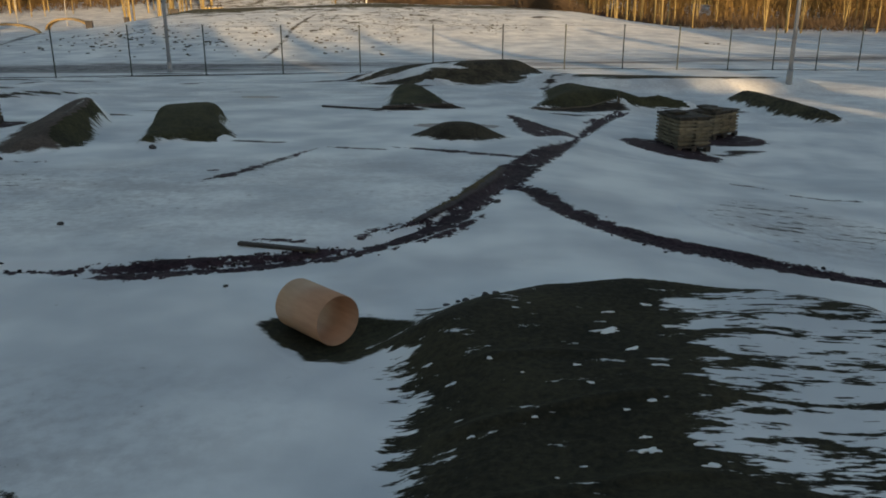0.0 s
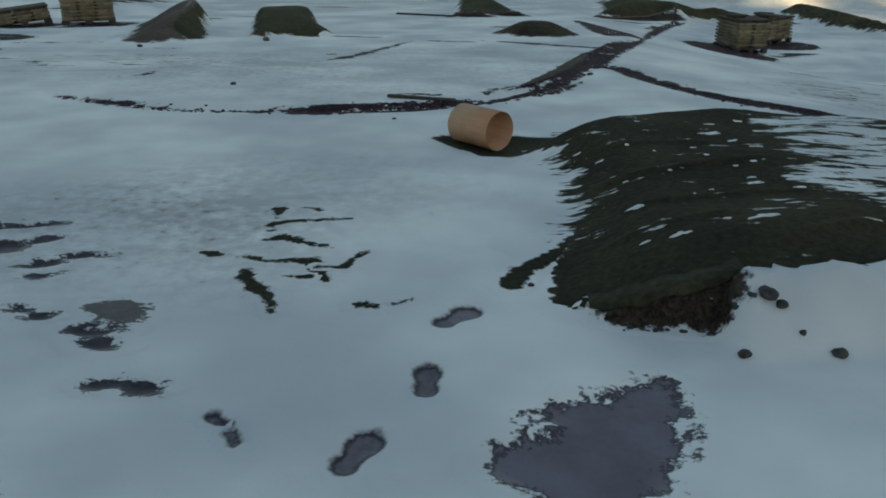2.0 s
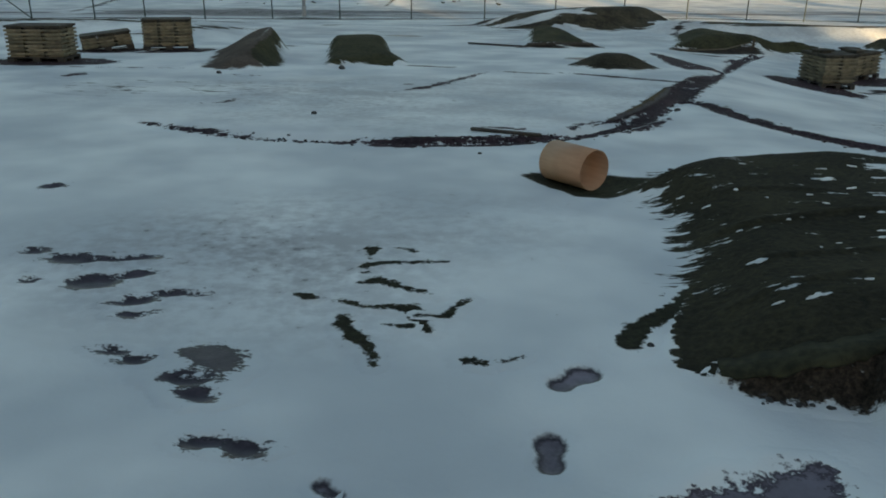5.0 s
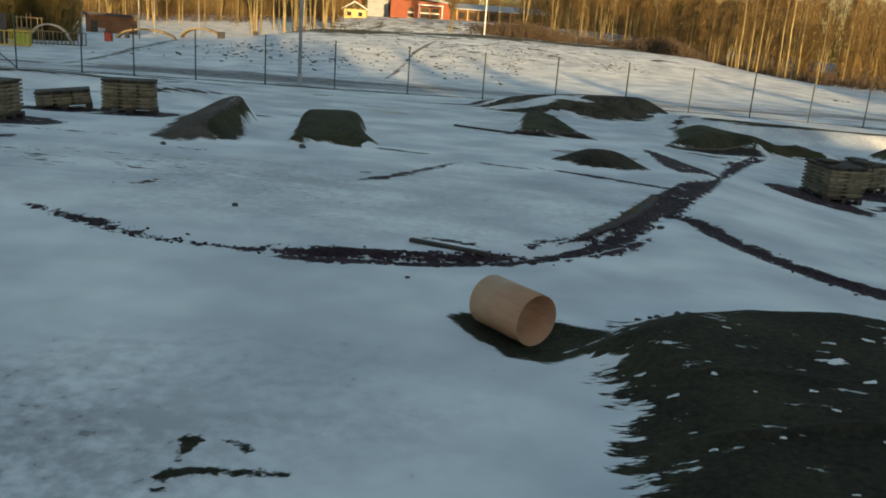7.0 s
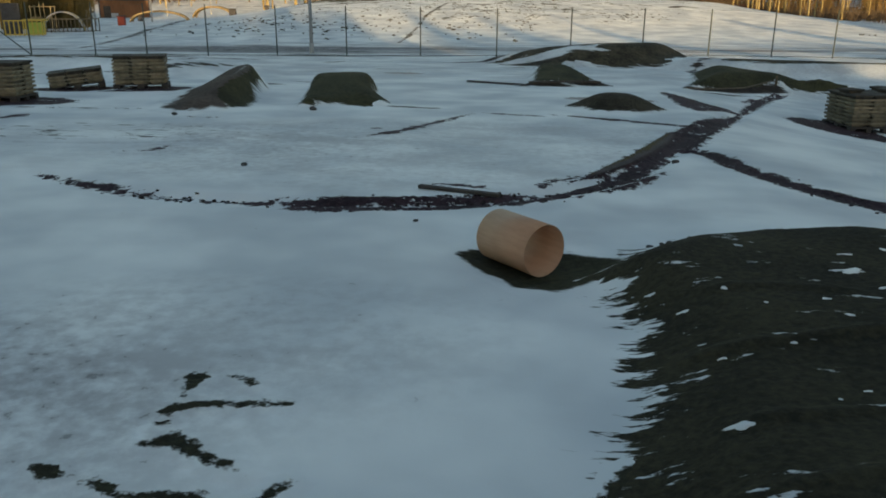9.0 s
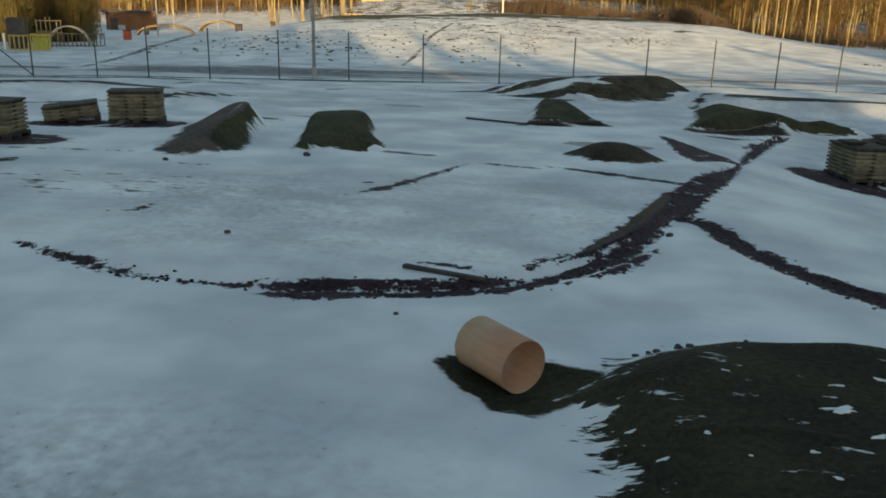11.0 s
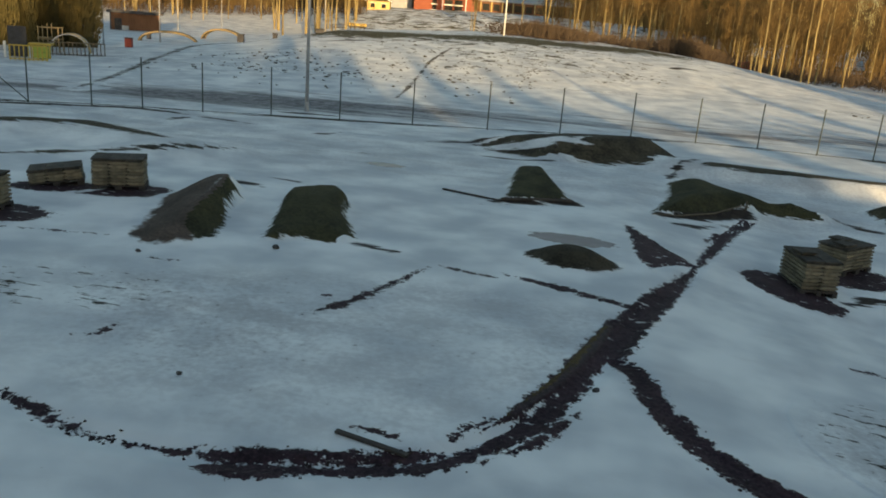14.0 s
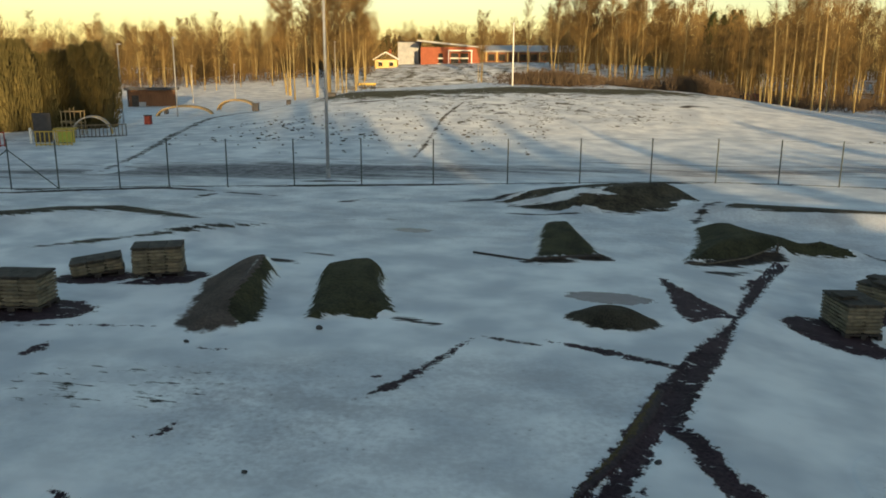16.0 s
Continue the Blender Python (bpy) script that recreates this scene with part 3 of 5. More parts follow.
def patch(name, field, mat, label, category, margin=0.3, lift=0.006, clods=0.0, group="", kind="", keep=None, big=False, parent=None):
    """Bare ground lying on the snow sheet wherever field(x, y) > -margin."""
    f = np.full(XX.shape, -99.0)
    LAID[0] += 1
    lift = lift * 0.4 + 0.00016 * LAID[0]        # no two sheets in one plane
    cy, cx = np.meshgrid(np.unique(np.r_[0:NY:12, NY - 1]), np.unique(np.r_[0:NX:12, NX - 1]), indexing="ij")
    rough = field(XX[cy, cx], YY[cy, cx]) > -margin - 2.5
    if big or not rough.any():
        i0, i1, j0, j1 = 0, NY, 0, NX
    else:
        i0, i1 = max(cy[rough].min() - 12, 0), min(cy[rough].max() + 13, NY)
        j0, j1 = max(cx[rough].min() - 12, 0), min(cx[rough].max() + 13, NX)
    wx, wy = XX[i0:i1, j0:j1], YY[i0:i1, j0:j1]
    f[i0:i1, j0:j1] = field(wx, wy)
    near = f > -margin
    if keep is not None:
        near[i0:i1, j0:j1] &= keep(wx, wy)
    cells = near[:-1, :-1] | near[1:, :-1] | near[:-1, 1:] | near[1:, 1:]
    quads = ALL_QUADS[cells.ravel()]
    used, inv = np.unique(quads, return_inverse=True)
    xs, ys, zs, ms = XX.ravel()[used], YY.ravel()[used], ZZ.ravel()[used], f.ravel()[used]
    up = lift
    if clods:
        r = np.random.RandomState(7).rand(len(xs))
        up = lift + clods * smooth(0.0, 0.08, ms) * (0.3 + 0.3 * wavy(xs, ys, 13.7, 0.5) * wavy(xs, ys, 31.0, 1.1) + 0.6 * r)
    up = np.where(ms < -0.8 * margin, -0.003, up)
    ob = sheet(name, xs, ys, zs + up, inv.reshape(-1, 4), mat, {"m": ms, "thin": THIN.ravel()[used]})
    if parent is not None:
        ob.parent = parent
        ob["label"] = label
        return ob
    return tagged(ob, label, category, group, kind)


def along(line, wide):
    """A field round a line: half width from the stops in wide, by the way along."""
    def field(x, y):
        d, a = segdist(x, y, line)
        return np.interp(a, np.linspace(0, 1, len(wide)), wide) - d
    return field


def top(x, y):
    """Ground height at one point."""
    return float(land(np.array([float(x)]), np.array([float(y)]))[0])


def road_field(x, y):
    """The service road behind the fence, wider towards the playground."""
    v = (y - FENCE_A - FENCE_B * x) / 1.047
    wide = np.interp(x, [-40, -26, -20, -14, -2.6, 4, 10.5, 30], [9.0, 9.8, 11.8, 11.2, 9.5, 7.4, 6.6, 6.2])
    rut = 0.45 * np.exp(-((v - wide + 0.6) / 0.35) ** 2) + 0.25 * np.exp(-((v - 0.55 * wide) / 0.5) ** 2)
    return np.where(np.abs(x) < 120, np.minimum(v - 0.5, wide - v) * 0.30 + rut - 0.83 + 0.30 * smooth(-2, 8, x), -9.0)


patch("road", road_field, road_mat, "wet gravel service road with trampled snow behind the fence", "road", margin=1.3, kind="structure", big=True)


FENCE_X = [-32.3, -30.4, -28.4, -26.3, -24.4, -22.1, -20.2, -17.8, -15.0, -12.1, -8.9, -5.5, -2.1, 1.3, 4.45, 7.4, 10.1, 12.6, 14.8, 16.9, 19.0, 21.2, 23.5, 26.0, 28.6]


def fence_y(x):
    """The fence bends towards the track at both ends."""
    return np.interp(x, [-32.3, -24.4, -20.2, -12.1, -5.5, 1.3, 5.0, 7.4, 10.1, 16.9, 28.6], [27.6, 30.3, 32.3, 35.6, 38.1, 40.4, 41.2, 41.3, 41.1, 41.0, 41.5])


def fence_foot(x, y):
    v = (y - fence_y(x)) / 1.047
    return np.where((x > -40) & (x < 40), 0.10 + 0.16 * np.sin(x * 0.31 + 0.8) * np.sin(x * 0.83) + 0.22 * np.exp(-((x + 13.5) / 3.0) ** 2) - np.abs(v - 0.05), -9.0)


patch("fence_foot_grass", fence_foot, foot_mat, "dark withered grass along the foot of the fence", "grass", margin=0.5, kind="structure")
def most(*fields):
    """The union of several fields."""
    return lambda x, y: np.max([f(x, y) for f in fields], axis=0)


def filled(d, more):
    """Keeps the middle of a patch closed while its border stays ragged."""
    return d + more * smooth(0.08, 0.3, d)


track_lanes = most(along(LANE_INNER, [0.02, 0.05, 0.08, 0.07, 0.04, 0.005, 0.01, 0.05, 0.10, 0.12, 0.10, 0.085, 0.085, 0.06]),
                   along(LANE_OUTER, [0.07, 0.15, 0.19, 0.11, 0.06, 0.13, 0.14, 0.12, 0.12, 0.15, 0.17, 0.16, 0.15, 0.18]),
                   along(LANE_SIDE, [0.0, 0.08, 0.08, 0.0]), along(LANE_VERGE, [0.02, 0.06, 0.08, 0.11, 0.14, 0.16, 0.19]),
                   along(TRUNK, [0.17, 0.25, 0.31, 0.27, 0.19, 0.08, 0.09, 0.16, 0.19, 0.20, 0.24]), along([(2.43, 17.69), (1.96, 17.15), (1.45, 16.51)], [0.10, 0.07, 0.12]), along([(3.42, 21.31), (2.94, 20.14)], [0.16, 0.05]))
patch("muddy_track", track_lanes, earth_mat, "dark wet earth track winding through melting snow", "dirt track", clods=0.03, kind="structure")
patch("muddy_branch", along(RIGHT_BRANCH, [0.18, 0.19, 0.21, 0.22, 0.23, 0.25, 0.27, 0.25, 0.22, 0.18, 0.15]),
      earth_mat, "dark wet earth branch of the dirt track", "dirt track", clods=0.03, kind="structure", lift=0.010,
      keep=lambda x, y: segdist(x, y, TRUNK)[0] > 0.22)
patch("earth_strip", along(INNER_LEFT, [0.02, 0.05, 0.07, 0.10, 0.09, -0.02]), earth_mat, "thin strip of bare dark earth in snow", "earth strip", 0.25, group="bare earth strips", kind="structure")
patch("earth_strip", along(INNER_MID, [0.03, 0.07, 0.03]), strip_mat, "thin grey-brown strip of earth in snow", "earth strip", 0.2, group="bare earth strips", kind="structure")
patch("earth_strip", along([(4.54, 16.45), (5.04, 16.94), (5.58, 17.1)], [0.05, 0.22, 0.15]), strip_mat, "brown slush before the stacked slabs", "earth strip", 0.3, group="bare earth strips", kind="structure")
patch("earth_strip", along(INNER_RIGHT, [0.02, 0.07, 0.11, 0.13, 0.12, 0.11]), earth_mat, "strip of bare dark earth joining the dirt track", "earth strip", 0.25, group="bare earth strips", kind="structure", lift=0.012)
SNOW_CAP = [(1.62, 5.75), (2.2, 5.92), (4.7, 6.4), (4.7, 2.9), (3.2, 2.75), (1.95, 2.65), (1.72, 2.75), (1.70, 3.08), (1.39, 3.15), (1.30, 3.58), (1.52, 4.0), (1.58, 4.78)]
GRAVEL = [(-0.14, 1.74), (-0.02, 1.70), (0.14, 1.69), (0.45, 1.71), (0.60, 1.76), (0.62, 1.54), (0.42, 1.52), (0.14, 1.55), (-0.10, 1.62)]
turf_mound = patch("turf_mound", lambda x, y: np.minimum(polydist(x, y, BIG_TURF), 0.38) - 0.42 * smooth(-0.22, 0.3, polydist(x, y, SNOW_CAP)) - 0.3 * smooth(3.2, 3.8, x) - 0.10 * smooth(-0.1, 0.2, ellipse(x, y, -0.17, 4.85, 0.42, 0.30, -35))
      + 0.45 * smooth(0.0, 0.05, polydist(x, y, BIG_TURF)) * smooth(2.7, 2.2, y) * smooth(-0.4, -0.1, x) - 0.5 * smooth(0.0, -0.04, polydist(x, y, BIG_TURF)) * smooth(2.7, 2.2, y), turf_mat,
      "low mound covered in dark green turf with snow streaks", "mound", margin=0.6, clods=0.010)
patch("turf_tuft", along([(-0.57, 2.03), (-0.50, 2.25), (-0.27, 2.52), (-0.15, 2.8)], [0.085, 0.07, 0.07, 0.05]), streak_mat, "tongue of dark turf reaching into the snow", "turf patch", margin=0.10, lift=0.012)
patch("gravel_bank", lambda x, y: polydist(x, y, GRAVEL) + 0.03, gravel_mat, "eroded gravel face below the turf edge", "bank", margin=0.08, lift=0.018, clods=0.03,
      keep=lambda x, y: polydist(x, y, BIG_TURF) < 0.07, parent=turf_mound)
patch("turf_bed", lambda x, y: polydist(x, y, TUBE_BED) + 0.02, bed_mat, "bare turf patch melted out under the tube", "turf patch", margin=0.12, lift=0.010)
earth_jump = patch("earth_jump", lambda x, y: filled(polydist(x, y, RAMP_EARTH), 0.35), ramp_mat, "earth jump ramp with brown bare side and turf", "jump ramp", margin=0.5)
patch("turf_jump", lambda x, y: filled(polydist(x, y, RAMP_TURF), 0.2) + 0.2 * np.exp(-((x + 4.75) / 0.35) ** 2 - ((y - 15.1) / 0.35) ** 2), ramp_mat, "flat-topped jump mound covered in dark turf", "jump ramp", margin=0.6)
patch("turf_dome", lambda x, y: ellipse(x, y, -0.13, 15.93, 0.96, 0.68, -8), dome_mat, "small round dome of bare dark turf", "mound", margin=0.2)
turf_kicker = patch("turf_kicker", lambda x, y: filled(polydist(x, y, KICKER), 0.2), ramp_mat, "triangular turf jump ramp edged with a board", "jump ramp", margin=0.6)
turf_bank = patch("turf_bank", lambda x, y: filled(polydist(x, y, MOUND_RIGHT), 0.2), ramp_mat, "long turf bank with an undercut earth edge", "mound", margin=0.6)
patch("far_mound", most(along([(-5.9, 32.5), (-3.9, 32.5), (-1.6, 32.8), (1.0, 33.4)], [0.4, 0.75, 0.95, 1.05]), along([(-4.4, 31.2), (-2.2, 30.6), (0.0, 30.9), (1.4, 31.8)], [0.15, 0.45, 0.6, 0.6]),
      lambda x, y: np.minimum(polydist(x, y, [(-0.6, 34.8), (1.6, 35.3), (2.9, 34.9), (3.2, 33.3), (1.6, 31.6), (0.2, 30.8), (-0.7, 31.6)]), 0.45)), bank_mat,
      "large dark turf mound before the fence", "mound", margin=0.8)
patch("side_mound", lambda x, y: polydist(x, y, MOUND_SIDE), turf_far_mat, "long low turf mound beside the pallets", "mound", margin=0.6)
patch("earth_mound", lambda x, y: polydist(x, y, [(0.92, 20.14), (1.3, 19.36), (1.79, 18.6), (2.25, 17.87), (2.36, 17.64), (1.57, 16.63), (1.28, 16.64), (1.13, 17.68), (1.09, 18.63)]), earth_mat, "flat heap of bare dark earth", "mound", margin=0.4)
patch("ridge_strip", along(RIDGE_RIGHT, [0.2, 0.5, 0.55, 0.5, 0.5, 0.4, 0.25, 0.05]), bank_mat, "low bank with bare dark earth crest", "bank", margin=0.9)
patch("ridge_strip", most(along(RIDGE_LEFT, [0.45, 0.6, 0.6, 0.55, 0.45, 0.35, 0.12]), along([(-21.5, 22.6), (-20.3, 24.4), (-18.8, 25.3)], [0.0, 0.22, 0.1]),
      along([(-17.6, 25.3), (-15.9, 25.4), (-14.6, 25.2)], [0.1, 0.25, 0.3])), bank_mat, "curved banked turn with bare dark crest", "bank", margin=0.9)
patch("ridge_strip", along(RIDGE_LEFT_NEAR, [0.05, 0.12, 0.14, 0.2, 0.16, 0.05]), bank_mat, "low bank with streaks of dark earth", "bank", margin=0.9)
patch("slush_puddle", lambda x, y: polydist(x, y, PUDDLE), slush_mat, "grey slush puddle of thawing snow", "puddle", margin=0.15)
patch("slush_puddle", lambda x, y: ellipse(x, y, -0.25, 17.75, 0.95, 0.5), slush_mat, "grey slush patch behind a turf dome", "puddle", margin=0.15)
patch("slush_puddle", lambda x, y: ellipse(x, y, -6.7, 24.8, 0.6, 0.35), slush_mat, "small grey slush patch", "puddle", margin=0.15)
patch("slush_puddle", lambda x, y: ellipse(x, y, -2.62, -0.25, 0.20, 0.28), slush_mat, "dark slush patch in trodden snow", "puddle", margin=0.15)

# footprints
for px, py, head, length in PRINTS:
    patch("footprint", lambda x, y: sole(x, y, px, py, head, length), print_mat, "wet dark footprint sunk in the snow", "footprint", margin=0.05, lift=0.004, group="footprints")

# crossed streaks of grass melted out of the snow
STREAKS = [([(-2.29, 3.22), (-2.26, 2.98), (-2.24, 2.78)], [0.045, 0.012, 0.03]), ([(-2.27, 2.89), (-2.17, 2.97), (-1.96, 3.01), (-1.73, 3.05)], [0.045, 0.035, 0.025, 0.008]),
           ([(-2.24, 2.60), (-2.13, 2.67), (-1.91, 2.57), (-1.67, 2.47)], [0.02, 0.05, 0.035, 0.006]), ([(-2.27, 2.32), (-2.12, 2.25), (-1.95, 2.27), (-1.83, 2.26), (-1.73, 2.12), (-1.66, 1.96)], [0.03, 0.02, 0.035, 0.06, 0.06, 0.035]),
           ([(-2.19, 2.10), (-2.13, 1.95), (-2.06, 1.85), (-1.95, 1.76), (-1.86, 1.54)], [0.042, 0.055, 0.058, 0.034, 0.02]), ([(-1.75, 2.18), (-1.60, 2.18), (-1.56, 2.31), (-1.48, 2.46)], [0.02, 0.022, 0.035, 0.012]),
           ([(-2.56, 2.36), (-2.50, 2.34), (-2.45, 2.31)], [0.02, 0.05, 0.03]), ([(-1.94, 2.03), (-1.77, 2.02)], [0.008, 0.018]), ([(-2.13, 3.27), (-2.0, 3.22)], [0.01, 0.03]),
           ([(-1.42, 1.67), (-1.30, 1.64)], [0.03, 0.02]), ([(-1.23, 1.68), (-1.12, 1.76)], [0.02, 0.012])]
def fat(lines_wide):
    return most(*[along(line, [w * 0.92 + 0.002 for w in wide]) for line, wide in lines_wide])


crossed = None
for one in STREAKS[:6] + STREAKS[7:9]:
    ob = patch("grass_streak" if crossed is None else "side_streak", fat([one]), streak_mat, "crossed streaks of dark grass melted out of snow", "grass streak", margin=0.08, group="grass streaks", parent=crossed)
    crossed = crossed or ob
for line, wide in (STREAKS[6], STREAKS[9], STREAKS[10]):
    patch("grass_streak", fat([(line, wide)]), streak_mat, "short streak of dark grass in the snow", "grass streak", margin=0.08, group="grass streaks")


def blots(rows):
    return most(*[blot(r) for r in rows])


def blot(r):
    return lambda x, y: ellipse(x, y, r[0], r[1], r[2] * 1.25, r[3] * 1.35, r[4])


for rows in (SMEARS[0:2], SMEARS[4:6], SMEARS[6:9] + SMEARS[13:14], SMEARS[9:13], SMEARS[14:15], SMEARS[15:16], SMEARS[16:17]):
    patch("footprint", blots(rows), smear_mat, "blurred wet footprints trodden into the slush", "footprint", margin=0.06, lift=0.004, group="footprints")
patch("footprint", most(blots(SMEARS[2:4]), lambda x, y: ellipse(x, y, -2.70, 1.48, 0.27, 0.17, -20) - 0.045), smear_mat, "dark slush patch with wet footprints beside it", "footprint", margin=0.10, lift=0.004, group="footprints")


# ---- the tube ----
def make_tube(x, y, z, rz, length, r):
    b = bmesh.new()
    seg = 56
    rings = []
    for along_x, rad in ((-length / 2, r), (length / 2, r), (length / 2, r - 0.008), (-length / 2, r - 0.008)):
        rings.append([b.verts.new((along_x, rad * math.cos(2 * math.pi * i / seg), rad * math.sin(2 * math.pi * i / seg) * 0.985)) for i in range(seg)])
    for a in range(4):
        p, q = rings[a], rings[(a + 1) % 4]
        for i in range(seg):
            j = (i + 1) % seg
            b.faces.new((p[i], p[j], q[j], q[i]))
    bmesh.ops.recalc_face_normals(b, faces=b.faces)
    es = [e for e in b.edges if abs(e.calc_face_angle(0)) > 1.0]
    bmesh.ops.bevel(b, geom=es, offset=0.002, segments=2, affect="EDGES")
    ob = part("tube", b, card_mat, None, smooth=True, m=pose(x, y, z, 0, 0, rz))
    return tagged(ob, "light brown fibre tube lying open on bare turf", "tube")


make_tube(-0.905, 5.45, top(-0.905, 5.45) + 0.203, -43, 0.53, 0.195)

# ---- boards and stones ----
def board(name, p, q, w, h, label, z=None):
    d = Vector((q[0] - p[0], q[1] - p[1], 0))
    b = box(d.length, w, h, bevel=0.006)
    zz = top((p[0] + q[0]) / 2, (p[1] + q[1]) / 2) if z is None else z
    ob = part(name, b, plank_mat, m=pose((p[0] + q[0]) / 2, (p[1] + q[1]) / 2, zz + 0.004, 0, 0, math.degrees(math.atan2(d.y, d.x))))
    return tagged(ob, label, "plank")


board("plank", (-2.16, 7.60), (-1.30, 7.38), 0.065, 0.036, "dark wet wooden plank lying in the snow")
board("plank", (-4.1, 21.75), (-2.45, 21.15), 0.06, 0.05, "dark plank lying in snow by the ramp")


def stone(x, y, r, seed, label="dark rough stone lying on the snow"):
    b = bmesh.new()
    bmesh.ops.create_icosphere(b, subdivisions=2, radius=r)
    rnd = random.Random(seed)
    off = Vector((rnd.random() * 9, rnd.random() * 9, rnd.random() * 9))
    for v in b.verts:
        v.co *= 1 + 0.45 * noise.noise(v.co / r * 0.9 + off)
        v.co.z *= 0.72
        v.co.x *= 1.2
    ob = part("stone", b, stone_mat, m=pose(x, y, top(x, y) + r * 0.35, 0, 0, rnd.random() * 360))
    return tagged(ob, label, "stone", "loose stones")


for i, (x, y, r) in enumerate([(0.73, 1.55, 0.05), (0.80, 1.52, 0.03), (1.04, 1.32, 0.035), (0.57, 1.26, 0.03), (0.88, 1.40, 0.018), (0.05, 5.96, 0.024), (0.15, 6.02, 0.02), (0.21, 6.06, 0.026), (0.37, 6.15, 0.034), (0.46, 6.2, 0.028), (0.90, 6.42, 0.022), (-0.45, 2.02, 0.02), (-1.90, 6.35, 0.02), (-5.65, 13.9, 0.07), (-4.38, 8.24, 0.035), (0.53, 9.73, 0.045), (-7.7, 12.56, 0.05)]):
    stone(x, y, r, i)


# ---- stacked slabs on pallets ----
def make_pallet():
    p = new("pallet")
    tagged(p, "weathered wooden transport pallet under stacked slabs", "pallet", "pallets")
    L, W = 1.2, 0.8
    for i in range(7):
        part("deck_board", box(L, 0.095, 0.022, 0, -W / 2 + 0.05 + i * (W - 0.10) / 6, 0.118, 0.003), plank_mat, p)
    for i in range(3):
        part("stringer", box(0.145, W, 0.022, (i - 1) * (L / 2 - 0.0725), 0, 0.096), plank_mat, p)
        for j in range(3):
            part("block", box(0.145, 0.10, 0.078, (i - 1) * (L / 2 - 0.0725), (j - 1) * (W / 2 - 0.05), 0.018), plank_mat, p)
    for j in range(3):
        part("base_board", box(L, 0.10, 0.018, 0, (j - 1) * (W / 2 - 0.05), 0.0), plank_mat, p)
    return p


SLAB_H = 0.080


def make_slab(mat, label):
    """A thick slab with a worn, rounded upper edge and a narrower foot, so that a dark joint shows between the layers."""
    b = box(0.30, 0.30, 0.034, 0, 0, 0)
    box(0.388, 0.388, SLAB_H - 0.034, 0, 0, 0.034, 0.008, b)
    return tagged(part("slab", b, mat), label, "slab", "stacked slabs")


pallet0 = make_pallet()
slab0, shaded0 = make_slab(slab_mat, "weathered pale brown slab stacked in layers on a pallet"), make_slab(shaded_slab_mat, "slab coloured dark as the shaded top of a stack")
# x, y, heading, layers, lean
STACKS = [(-11.06, 17.05, 26, 8, 0.0), (-12.55, 16.75, 34, 4, 6.0), (-12.2, 13.75, 10, 8, 0.0), (4.91, 18.20, 103, 8, 0.0), (6.22, 20.5, 45, 7, 0.0)]
rnd = random.Random(3)
placed = set()
for k, (sx, sy, head, layers, lean) in enumerate(STACKS):
    base = pose(sx, sy, top(sx, sy) - 0.02, 0, -lean, head)
    if k == 0:
        pallet0.matrix_basis = base
    else:
        copy_thing(pallet0, base)
    for n in range(layers):
        for i in (-1, 0, 1):
            for j in (-0.5, 0.5):
                m = base @ pose(i * 0.392 + rnd.uniform(-0.008, 0.008), j * 0.392 + rnd.uniform(-0.012, 0.012), 0.141 + n * SLAB_H, 0, 0, rnd.uniform(-1.5, 1.5) + rnd.choice((0, 90, 180, 270)))
                # the top layer takes the colour with shade painted in
                kind = shaded0 if n == layers - 1 else slab0
                if kind in placed:
                    copy_thing(kind, m)
                else:
                    kind.matrix_basis = m
                    placed.add(kind)
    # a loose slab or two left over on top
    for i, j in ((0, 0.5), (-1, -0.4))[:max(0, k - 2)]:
        copy_thing(shaded0, base @ pose(i * 0.38, j * 0.39, 0.139 + layers * SLAB_H, 0, 0, rnd.uniform(-14, 14)))
BARE_ROUND = [(-10.85, 16.75, 1.25, 0.75, 12), (-12.4, 16.35, 0.95, 0.62, 25), (-11.9, 13.55, 1.35, 0.8, 15), (4.50, 17.55, 1.20, 0.85, -50), (6.35, 19.8, 1.05, 0.9, 10)]
for bx, by, rx, ry, rot in BARE_ROUND:
    patch("bare_patch", lambda x, y: ellipse(x, y, bx, by, rx, ry, rot), earth_mat, "bare wet earth melted out round stacked slabs", "earth patch", margin=0.3, lift=0.012, group="bare patches")


# ---- fence ----
fence = tagged(new("fence"), "tall wire mesh fence on dark green steel posts", "fence")
post_mesh = None
PTS = []
for x in FENCE_X:
    y = float(fence_y(x))
    z = top(x, y)
    PTS.append(Vector((x, y, z)))
    if post_mesh is None:
        b = rod((0, 0, -0.1), (0, 0, 2.18), 0.03, 0.03, 8)
        rod((0, 0, 2.18), (0, 0, 2.21), 0.036, 0.02, 8, b)
        post_mesh = mesh_of(b, "post", post_mat)
    o = new("post", post_mesh)
    o.parent = fence
    o.matrix_basis = pose(x, y, z)
for hgt, thick in ((0.05, 0.014), (2.14, 0.003)):
    for p, q in zip(PTS, PTS[1:]):
        part("wire", rod(p + Vector((0, 0, hgt)), q + Vector((0, 0, hgt)), thick, None, 4), wire_mat, fence)
corner = PTS[3]
for other in (PTS[4], PTS[2]):
    part("brace", rod(corner + Vector((0, 0, 1.75)), other + Vector((0, 0, 0.05)), 0.024, None, 8), post_mat, fence)


